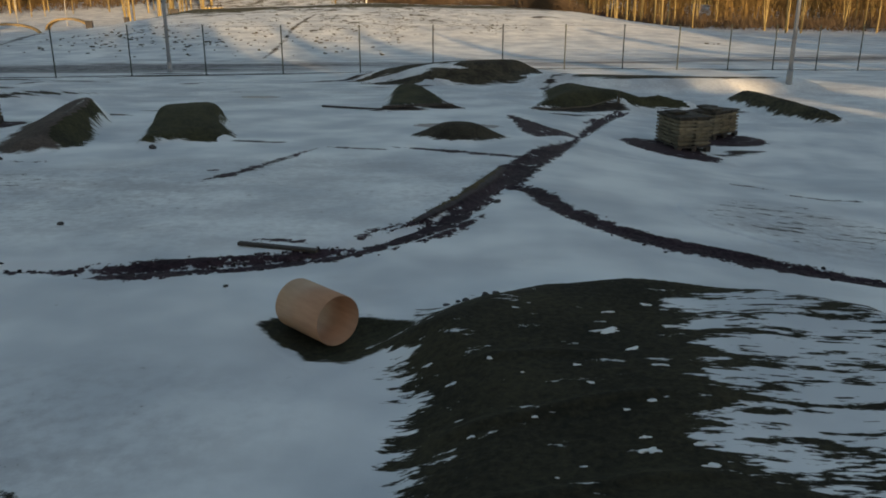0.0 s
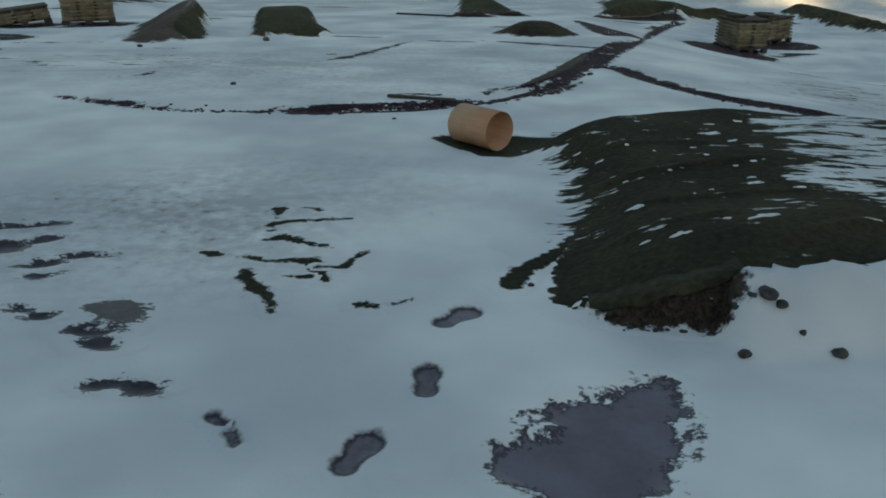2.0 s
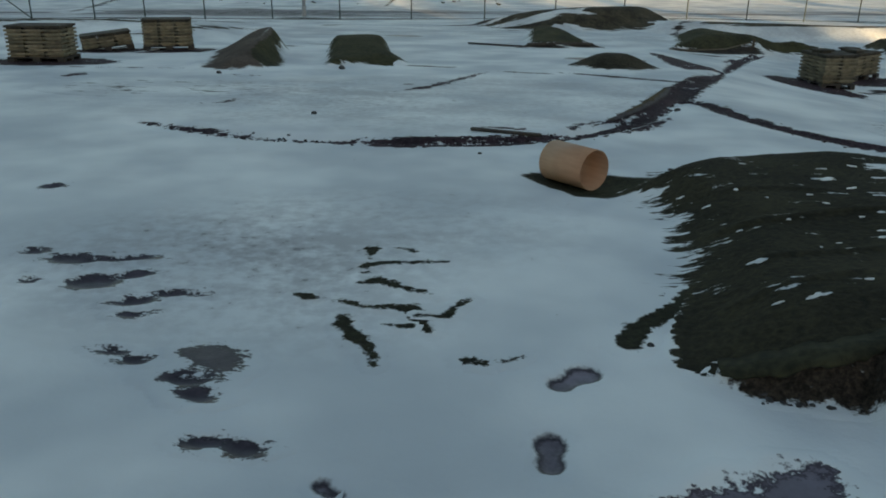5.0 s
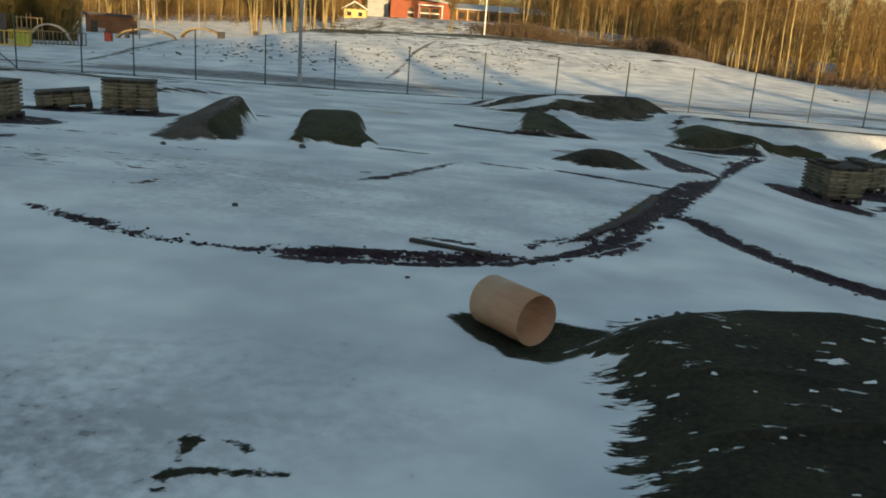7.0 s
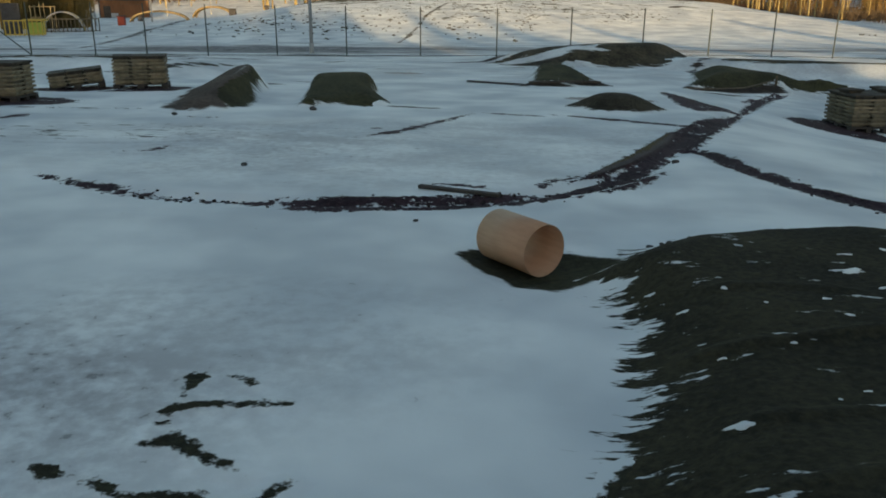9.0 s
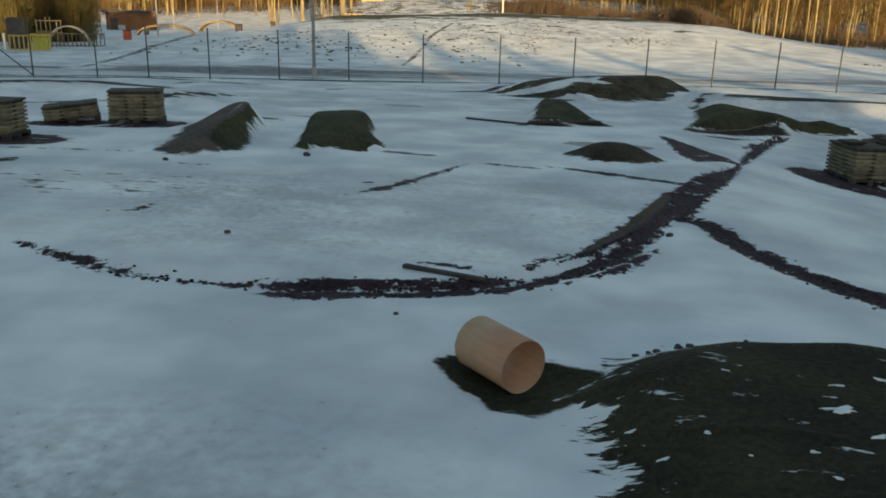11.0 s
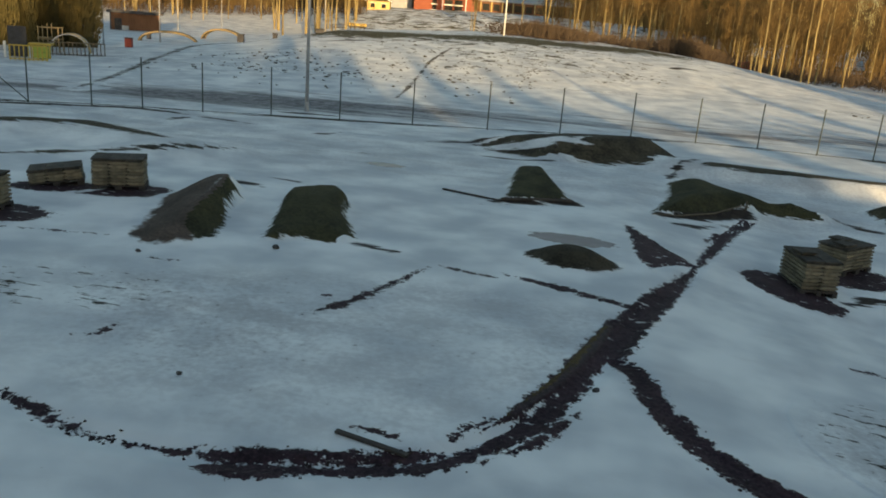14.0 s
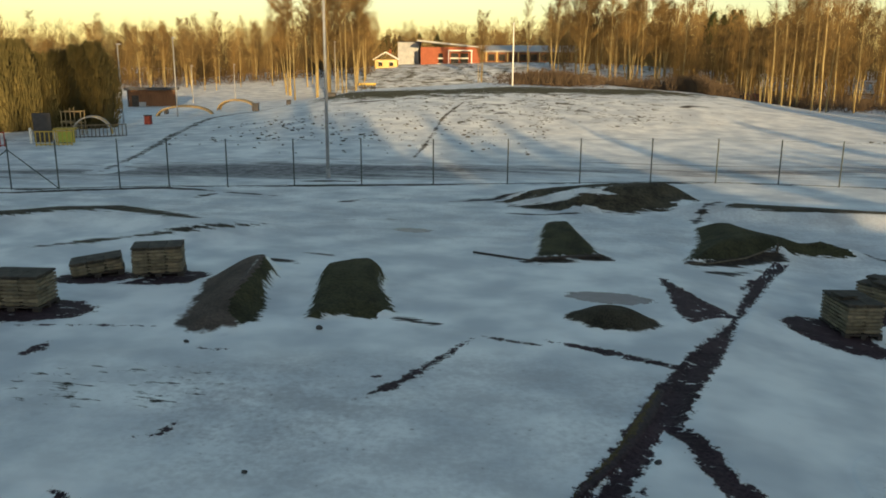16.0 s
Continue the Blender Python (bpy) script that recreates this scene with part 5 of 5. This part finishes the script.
thujas = [make_thuja(51, 7.0), make_thuja(52, 6.5)]
plant(thujas, [(-55.6 + i * 0.85 + rnd.uniform(-0.3, 0.3), 53 + i * 1.1 + rnd.uniform(-0.3, 0.3), rnd.uniform(0.92, 1.06)) for i in range(-6, 11)], rnd)


# shed
def make_shed(x, y, rz):
    s = thing("shed", x, y, top(x, y) - 0.6, rz, "brown wooden shed with a flat dark roof", "shed")
    w, d, h = 6.4, 4.0, 2.75
    part("front_wall", box(w - 0.3, 0.12, h + 1.2, 0, -d / 2 + 0.06, -1.2), brown_mat, s)
    part("back_wall", box(w - 0.3, 0.12, h + 1.2, 0, d / 2 - 0.06, -1.2), brown_mat, s)
    for k in (-1, 1):
        part("side_wall", box(0.12, d - 0.26, h + 1.2, k * (w / 2 - 0.22), 0, -1.2), brown_mat, s)
        part("corner_post", box(0.16, 0.16, h + 1.2, k * (w / 2 - 0.06), -d / 2 + 0.02, -1.2), roof_mat, s)
    part("roof", box(w + 0.7, d + 0.8, 0.28, 0, 0, h + 0.003, 0.03), roof_mat, s)
    part("fascia", box(w + 0.76, 0.04, 0.34, 0, -d / 2 - 0.43, h - 0.02), roof_mat, s)
    part("door", box(0.9, 0.05, 2.0, -w / 2 + 1.0, -d / 2 - 0.03, 0.02), plank_mat, s)
    part("notice_board", box(0.9, 0.06, 0.7, -w / 2 + 1.9, -d / 2 - 0.04, 0.4), grey_mat, s)


make_shed(-65.6, 102.2, 29)


# school-like red building and its wing
def make_hall():
    bx, by = -41.5, 189.0
    s = thing("red_building", bx, by, top(bx, by), 13, "low red building with pale sloping roof", "building")
    w, d, h = 13.5, 16.0, 4.6
    part("front_wall", box(w, 0.3, h, 0, -d / 2, -1.0), red_mat, s)
    part("back_wall", box(w, 0.3, h, 0, d / 2, -1.0), red_mat, s)
    for k in (-1, 1):
        part("side_wall", box(0.3, d - 0.35, h, k * (w / 2 - 0.15), 0, -1.0), red_mat, s)
    b = box(w + 1.6, d + 1.6, 0.35, 0, 0, h - 0.98)
    for v in b.verts:
        v.co.z += 0.10 * (w / 2 - v.co.x) + 0.02 * v.co.y
    part("roof", b, grey_mat, s)
    for i, (x, ww, hh, z, mat) in enumerate(((1.0, 1.8, 2.3, 0.0, glass_mat), (3.2, 1.8, 2.3, 0.0, glass_mat), (-2.2, 1.0, 2.2, 0.0, glass_mat))):
        win = part("window", box(ww, 0.08, hh, x, -d / 2 - 0.16, z), mat, s)
        part("window_frame", box(ww + 0.3, 0.06, 0.25, x, -d / 2 - 0.19, z + hh * 0.45), white_mat, win)
        part("window_sill", box(ww + 0.3, 0.12, 0.18, x, -d / 2 - 0.2, z - 0.18), white_mat, win)
    part("canopy", box(5.6, 2.4, 0.25, 2.2, -d / 2 - 1.3, 2.7), white_mat, s)
    for x in (-0.4, 4.8):
        part("canopy_post", rod((x, -d / 2 - 2.3, -0.8), (x, -d / 2 - 2.3, 2.7), 0.12), white_mat, s)
    bx, by = -23.5, 195.5
    s = thing("long_wing", bx, by, top(bx, by), 9, "long low wing with yellow columns between windows", "building")
    w, d, h = 23.0, 9.0, 3.4
    part("front_wall", box(w, 0.3, h, 0, -d / 2, -1.0), brown_mat, s)
    part("back_wall", box(w, 0.3, h, 0, d / 2, -1.0), brown_mat, s)
    for k in (-1, 1):
        part("side_wall", box(0.3, d - 0.35, h, k * (w / 2 - 0.15), 0, -1.0), brown_mat, s)
    b = box(w + 1.4, d + 1.8, 0.3, 0, 0, h - 0.98)
    for v in b.verts:
        v.co.z += 0.14 * (v.co.y + d / 2)
    part("roof", b, grey_mat, s)
    for i in range(9):
        x = -w / 2 + 1.4 + i * 2.5
        part("window", box(1.5, 0.08, 1.5, x + 1.2, -d / 2 - 0.17, 0.3), glass_mat, s)
        part("column", box(0.28, 0.28, h, x, -d / 2 - 0.7, -0.98), cream_mat, s)
    bx, by = -52.0, 191.0
    s = thing("grey_hall", bx, by, top(bx, by), 10, "plain grey metal-clad block beside the red building", "building")
    part("wall", box(5.0, 6.0, 6.2, 0, 0, -1.0, 0.05), grey_mat, s)
    part("roof", box(5.3, 6.3, 0.2, 0, 0, 5.203), roof_mat, s)


make_hall()


def make_house(x, y, rz):
    s = thing("house", x, y, top(x, y), rz, "small pale house with a snowy gable roof", "house")
    part("wall", box(5.0, 4.0, 2.4, 0, 0, -0.8), cream_mat, s)
    b = bmesh.new()
    prof = [(-2.9, 1.5), (0, 3.1), (2.9, 1.5), (2.9, 1.7), (0, 3.35), (-2.9, 1.7)]
    a = [b.verts.new((px, -2.3, pz)) for px, pz in prof]
    c = [b.verts.new((px, 2.3, pz)) for px, pz in prof]
    for i in range(6):
        j = (i + 1) % 6
        b.faces.new((a[i], a[j], c[j], c[i]))
    b.faces.new(a[::-1])
    b.faces.new(c)
    part("roof", b, white_mat, s)
    for k in (-1, 1):
        win = part("window", box(0.9, 0.06, 0.9, k * 1.2, -2.03, 0.2), glass_mat, s)
        part("window_frame", box(1.1, 0.04, 0.12, k * 1.2, -2.06, 1.1), white_mat, win)
    part("chimney", box(0.5, 0.5, 1.2, 0.8, 0.4, 2.6), red_mat, s)


make_house(-53.0, 175.0, 12)

# lamp posts and flagpole in the park
for x, y, h in ((-48.5, 70.2, 7.6), (-46.8, 77.3, 8.2), (-50.0, 60.5, 5.2), (-65.0, 112.0, 5.5), (-61.0, 118.0, 5.6), (-44.0, 118.0, 8.0)):
    lamp_post(x, y, h, 0.07, "slim grey park lamp post in snow", pole_mat)
fp = thing("flagpole", -13.9, 99.5, top(-13.9, 99.5), 0, "white flagpole standing on the hilltop", "flagpole")
part("pole", rod((0, 0, -0.3), (0, 0, 7.4), 0.11, 0.05, 10), white_mat, fp, smooth=True)
part("finial", rod((0, 0, 7.4), (0, 0, 7.6), 0.09, 0.02, 10), white_mat, fp)


# picnic table and bins on the hilltop
def make_table(x, y, rz):
    s = thing("picnic_table", x, y, top(x, y), rz, "dark wooden picnic table with benches on the hill", "table")
    part("tabletop", box(1.8, 0.75, 0.05, 0, 0, 0.72, 0.01), plank_mat, s)
    for k in (-1, 1):
        part("bench", box(1.8, 0.26, 0.05, 0, k * 0.72, 0.43, 0.01), plank_mat, s)
        part("frame", box(0.09, 1.6, 0.08, k * 0.65, 0, 0.35), plank_mat, s)
        for j in (-1, 1):
            part("leg", rod((k * 0.65, j * 0.6, 0), (k * 0.65, j * 0.22, 0.72), 0.05, None, 4), plank_mat, s)


make_table(-33.5, 94.5, 20)
make_table(-31.5, 96.0, -10)


def make_bin(x, y, mat, label, w=0.9, h=0.9):
    s = thing("bin", x, y, top(x, y), 15, label, "bin")
    part("body", box(w, w * 0.8, h, 0, 0, 0, 0.04), mat, s)
    part("lid", box(w + 0.08, w * 0.88, 0.08, 0, 0, h + 0.002, 0.02), roof_mat, s)


make_bin(-37.6, 85.5, roof_mat, "dark box bin on the hill crest", 0.5, 0.5)
make_bin(-32.6, 86.2, roof_mat, "low dark box bin on the hill crest", 0.9, 0.4)
make_bin(-40.5, 83.0, roof_mat, "small dark bin beside the path", 0.7, 0.8)
make_bin(-43.8, 67.2, redplastic_mat, "red plastic bin standing in snow", 0.62, 0.8)
make_bin(-52.3, 84.0, roof_mat, "small dark bin in front of the shed", 0.45, 0.6)


def bent(pts, r, sides=7):
    """One round beam bent through the points of a curve that lies in an x-z plane."""
    b = bmesh.new()
    last = None
    for i, p in enumerate(pts):
        d = (pts[min(i + 1, len(pts) - 1)] - pts[max(i - 1, 0)]).normalized()
        up = d.cross(Vector((0, 1, 0))).normalized()
        ring = [b.verts.new(p + up * r * math.cos(2 * math.pi * k / sides) + Vector((0, 1, 0)) * r * math.sin(2 * math.pi * k / sides)) for k in range(sides)]
        if last:
            for k in range(sides):
                b.faces.new((last[k], last[(k + 1) % sides], ring[(k + 1) % sides], ring[k]))
        else:
            b.faces.new(ring)
        last = ring
    b.faces.new(last[::-1])
    bmesh.ops.recalc_face_normals(b, faces=b.faces)
    return b


# playground
def make_rail(x, y, rz, n, mat, label):
    s = thing("play_fence", x, y, top(x, y), rz, label, "fence")
    for i in range(n + 1):
        part("picket", box(0.07, 0.05, 0.95, i * 0.28, 0, 0.05), mat, s)
    part("top_rail", box(n * 0.28 + 0.1, 0.07, 0.08, n * 0.14, 0, 1.0), mat, s)
    part("bottom_rail", box(n * 0.28 + 0.1, 0.06, 0.07, n * 0.14, 0, 0.12), mat, s)


make_rail(-39.6, 47.3, 32, 8, yellow_mat, "yellow picket fence section at the playground")
make_rail(-41.6, 53.6, 38, 14, wood_mat, "pale wooden railing at the playground")
make_rail(-43.6, 45.2, 32, 9, redplastic_mat, "red and white barrier at the playground")
s = thing("play_hut", -39.6, 50.4, top(-39.6, 50.4), 25, "lime green play hut with a yellow roof", "play hut")
part("wall", box(1.0, 0.8, 0.8, 0, 0, 0.05, 0.02), lime_mat, s)
part("roof", box(1.5, 1.1, 0.12, 0, 0, 0.95, 0.03), yellow_mat, s)
for k in (-1, 1):
    part("post", box(0.08, 0.08, 0.95, k * 0.6, -0.4, 0), yellow_mat, s)
s = thing("play_board", -41.2, 50.0, top(-41.2, 50.0), 30, "tall dark grey play panel", "panel")
part("panel", box(1.2, 0.2, 2.1, 0, 0, 0.05, 0.05), roof_mat, s)
part("post", box(0.14, 0.22, 1.1, -0.8, -0.2, 0), white_mat, s)
s = thing("climbing_arch", -42.3, 56.9, top(-42.3, 56.9), 30, "arched pale climbing frame", "climbing frame")
for k in range(3):
    pts = [Vector((1.5 * math.cos(math.pi * i / 14), k * 0.7, 1.5 * math.sin(math.pi * i / 14))) for i in range(15)]
    part("arch", bent(pts, 0.05), yellow_mat if k == 1 else pole_mat, s, smooth=True)
for i in range(2, 9):
    a = math.pi * i / 10
    part("rung", rod((1.5 * math.cos(a), 0, 1.5 * math.sin(a)), (1.5 * math.cos(a), 1.4, 1.5 * math.sin(a)), 0.035, None, 6), pole_mat, s)

oak_mat = plain_mat("golden_timber", (0.20, 0.15, 0.08), (0.34, 0.26, 0.14), 0.8, 6.0, 0.002)
# wooden climbing frame and low arches beyond the playground
s = thing("play_tower", -44.2, 57.2, top(-44.2, 57.2), 20, "golden wooden play tower with crossbars", "play tower")
for px in (-0.7, 0.0, 0.8):
    for py in (-0.5, 0.5):
        part("post", box(0.07, 0.07, 2.3 - 0.3 * abs(px), px, py, -0.1), oak_mat, s)
for pz in (1.0, 1.9):
    for py in (-0.5, 0.5):
        part("crossbar", rod((-0.8, py, pz), (0.9, py, pz), 0.035, None, 6), oak_mat, s)
part("platform", box(0.9, 1.0, 0.06, -0.35, 0, 1.08), oak_mat, s)
for ax, ay, wide, high, rz in ((-47.6, 80.0, 3.0, 1.1, 20), (-45.2, 87.5, 2.3, 1.2, 10)):
    s = thing("low_arch", ax, ay, top(ax, ay), rz, "low arched timber bridge standing in the snow", "arch", "low timber arches")
    for k in range(2):
        pts = [Vector((wide * math.cos(math.pi * i / 12), k * 1.2, high * math.sin(math.pi * i / 12) - 0.08)) for i in range(13)]
        part("beam", bent(pts, 0.09), oak_mat, s, smooth=True)
    b = bmesh.new()
    rows = [[b.verts.new((wide * math.cos(math.pi * i / 12), q, high * math.sin(math.pi * i / 12) - 0.02 + up)) for q, up in ((-0.05, 0.0), (1.25, 0.0), (1.25, 0.06), (-0.05, 0.06))] for i in range(13)]
    for p, q in zip(rows, rows[1:]):
        for k in range(4):
            b.faces.new((p[k], q[k], q[(k + 1) % 4], p[(k + 1) % 4]))
    b.faces.new(rows[0])
    b.faces.new(rows[-1][::-1])
    bmesh.ops.recalc_face_normals(b, faces=b.faces)
    part("deck", b, oak_mat, s)
s = thing("bench", -46.6, 141.5, top(-46.6, 141.5), 15, "bright orange bench behind the hilltop", "bench")
part("seat", box(3.2, 0.45, 0.07, 0, 0, 0.45, 0.01), yellow_mat, s)
part("backrest", box(3.2, 0.06, 0.4, 0, 0.24, 0.55, 0.01), yellow_mat, s)
for k in (-1, 1):
    part("leg", box(0.08, 0.4, 0.45, k * 1.3, 0, 0), plank_mat, s)

# boards edging the jumps
def edge_board(pts, lifts, w, h, label, parent):
    b = bmesh.new()
    last = None
    for (x, y), up in zip(pts, lifts):
        p = Vector((x, y, top(x, y) + up))
        if last is not None:
            d = p - last
            bmesh.ops.create_cube(b, size=1.0, matrix=Matrix.Translation((p + last) / 2) @ d.to_track_quat("X", "Z").to_matrix().to_4x4() @ Matrix.Diagonal((d.length + 0.02, w, h, 1)))
        last = p
    return part("edge_board", b, plank_mat if "dark" in label else edge_mat, parent, label)


edge_mat = plain_mat("weathered_edge", (0.07, 0.058, 0.045), (0.17, 0.145, 0.11), 0.8, 9.0, 0.003, stretch=(0.2, 3, 3))
edge_board([(1.70, 22.1), (2.40, 22.5), (3.50, 23.65), (4.40, 24.75), (4.60, 24.85)], [0.03, 0.06, 0.10, 0.12, 0.05], 0.03, 0.03, "weathered board edging the turf bank", turf_bank)
edge_board([(-2.32, 21.1), (-1.4, 21.55), (-0.5, 22.03)], [0.05, 0.08, 0.04], 0.05, 0.06, "dark board edging the triangular ramp", turf_kicker)
patch("bare_edge", along([(2.0, 22.30), (2.6, 22.72), (3.2, 23.3), (3.9, 24.05), (4.55, 24.75)], [0.10, 0.30, 0.40, 0.42, 0.30]), earth_far_mat, "dark undercut earth below the board", "earth", margin=0.3, parent=turf_bank, keep=lambda x, y: polydist(x, y, MOUND_RIGHT) < 0.04)
patch("bare_edge", along([(-2.5, 21.0), (-1.5, 21.48), (-0.5, 22.0)], [0.08, 0.25, 0.14]), earth_far_mat, "dark bare earth before the board", "earth", margin=0.3, parent=turf_kicker, keep=lambda x, y: polydist(x, y, KICKER) < 0.03)
part("stake", box(0.06, 0.06, 0.34, bevel=0.006), wood_mat, turf_bank, "short wooden stake at the end of the bank", m=pose(4.52, 24.75, top(4.52, 24.75) - 0.06))


# the turf hangs over the bare gravel face
def turf_lip(pts, out, thick):
    b = bmesh.new()
    rings = []
    r = random.Random(17)
    for i, (x, y) in enumerate(pts):
        zt = top(x, y + 0.10) + 0.012
        o = out * (0.6 + 0.8 * r.random())
        q = thick * (0.7 + 0.6 * r.random())
        end = min(1.0, 0.15 + min(i, len(pts) - 1 - i) / 6)
        o, q = o * end, q * end
        prof = [(0.16, 0.006), (0.06, 0.012), (-0.3 * o, 0.004), (-0.8 * o, -0.35 * q), (-o, -0.75 * q), (-0.7 * o, -1.15 * q), (-0.1 * o, -1.0 * q), (0.10, -0.8 * q)]
        rings.append([b.verts.new((x, y + dy, zt + dz)) for dy, dz in prof])
    for p, q in zip(rings, rings[1:]):
        for k in range(len(p)):
            m = (k + 1) % len(p)
            b.faces.new((p[k], q[k], q[m], p[m]))
    b.faces.new(rings[0])
    b.faces.new(rings[-1][::-1])
    bmesh.ops.recalc_face_normals(b, faces=b.faces)
    return part("turf_lip", b, lip_mat, turf_mound, "ragged turf edge hanging over the gravel", smooth=True)


lip_mat = plain_mat("turf_lip", (0.018, 0.019, 0.012), (0.052, 0.050, 0.028), 0.95, 22.0, 0.01)
xs = [-0.14 + 0.035 * i for i in range(24)]
turf_lip([(x, float(np.interp(x, [-0.11, 0.0, 0.14, 0.30, 0.48, 0.60, 0.72], [1.67, 1.65, 1.63, 1.63, 1.67, 1.73, 1.78])) + 0.012 * math.sin(x * 31)) for x in xs], 0.036, 0.032)

# small rests of snow lying on the turf: x, y, half length
SNOW_RESTS = [(1.19, 4.95, 0.122), (1.61, 5.02, 0.079), (1.31, 4.64, 0.065), (0.39, 4.49, 0.024), (0.98, 4.14, 0.038), (0.92, 4.39, 0.03), (1.28, 3.89, 0.034), (1.13, 3.82, 0.024), (0.29, 3.68, 0.031), (1.18, 3.56, 0.034), (1.45, 3.48, 0.061), (1.44, 3.28, 0.058), (0.84, 3.31, 0.026), (0.7, 3.21, 0.017), (0.58, 5.31, 0.028), (1.24, 5.27, 0.041), (1.55, 5.43, 0.042), (0.59, 4.29, 0.016), (0.16, 4.33, 0.036), (-0.02, 4.64, 0.035), (0.63, 3.78, 0.023), (1.42, 4.34, 0.044), (0.4, 2.21, 0.067), (0.93, 2.39, 0.101), (0.72, 2.39, 0.028), (0.27, 2.94, 0.054), (0.21, 2.2, 0.033), (1.18, 3.44, 0.087)]


def snow_rest(x, y, half, seed, parent):
    """A thin ragged rest of snow, drawn out along the slope."""
    b = bmesh.new()
    r = random.Random(seed)
    sides = 22
    turn = r.uniform(-0.4, 0.25)
    mid = b.verts.new((x, y, top(x, y) + 0.016))
    inner, ring = [], []
    for k in range(sides):
        a = 2 * math.pi * k / sides
        w = 0.8 * half * (1.0 + 1.5 * noise.noise(Vector((math.cos(a) * 1.1, math.sin(a) * 1.1, seed * 1.7))) + 0.35 * noise.noise(Vector((math.cos(a) * 2.6, math.sin(a) * 2.6, seed * 2.3))))
        w = max(w, 0.22 * half)
        u, v = w * math.cos(a), w * math.sin(a) * 0.36 + 0.10 * half * math.sin(w * 40 + seed)
        du, dv = u * math.cos(turn) - v * math.sin(turn), u * math.sin(turn) + v * math.cos(turn)
        inner.append(b.verts.new((x + 0.8 * du, y + 0.8 * dv, top(x + 0.8 * du, y + 0.8 * dv) + 0.016)))
        ring.append(b.verts.new((x + du, y + dv, top(x + du, y + dv) + 0.004)))
    for k in range(sides):
        m = (k + 1) % sides
        b.faces.new((ring[k], ring[m], inner[m], inner[k]))
        b.faces.new((inner[k], inner[m], mid))
    return part("snow_rest", b, snow_mat, parent, smooth=True)


for i, (x, y, half) in enumerate(SNOW_RESTS):
    snow_rest(x, y, half, i, turf_mound)

# stones in the gravel bank
r = random.Random(8)
for i in range(34):
    x, y = r.uniform(-0.02, 0.66), r.uniform(1.50, 1.62)
    stone(x, y, r.uniform(0.008, 0.020), 100 + i, "small dark stone in the gravel bank")


# red car parked behind the trees
def make_car(x, y, rz):
    c = thing("car", x, y, top(x, y), rz, "small red car parked behind the hill", "car")
    b = bmesh.new()
    prof = [(-2.0, 0.35), (-2.0, 0.85), (-1.6, 0.95), (-1.0, 1.42), (0.5, 1.42), (1.1, 0.95), (1.95, 0.82), (2.0, 0.35)]
    a = [b.verts.new((px, -0.82 + 0.12 * (pz > 1.2), pz)) for px, pz in prof]
    d = [b.verts.new((px, 0.82 - 0.12 * (pz > 1.2), pz)) for px, pz in prof]
    for i in range(len(prof)):
        j = (i + 1) % len(prof)
        b.faces.new((a[i], a[j], d[j], d[i]))
    b.faces.new(a[::-1])
    b.faces.new(d)
    bmesh.ops.recalc_face_normals(b, faces=b.faces)
    bmesh.ops.bevel(b, geom=list(b.edges), offset=0.06, segments=2, affect="EDGES")
    part("body", b, redplastic_mat, c, smooth=True)
    for k in (-1, 1):
        part("side_window", box(1.5, 0.02, 0.34, -0.25, k * 0.765, 1.0), glass_mat, c)
        for w in (-1.25, 1.25):
            wheel = part("wheel", rod((w, k * 0.66, 0.31), (w, k * 0.84, 0.31), 0.31, 0.31, 16), roof_mat, c)
            part("rim", rod((w, k * 0.83, 0.31), (w, k * 0.855, 0.31), 0.19, 0.17, 12), pole_mat, wheel)


make_car(*bearing(8.3, 120), 60)
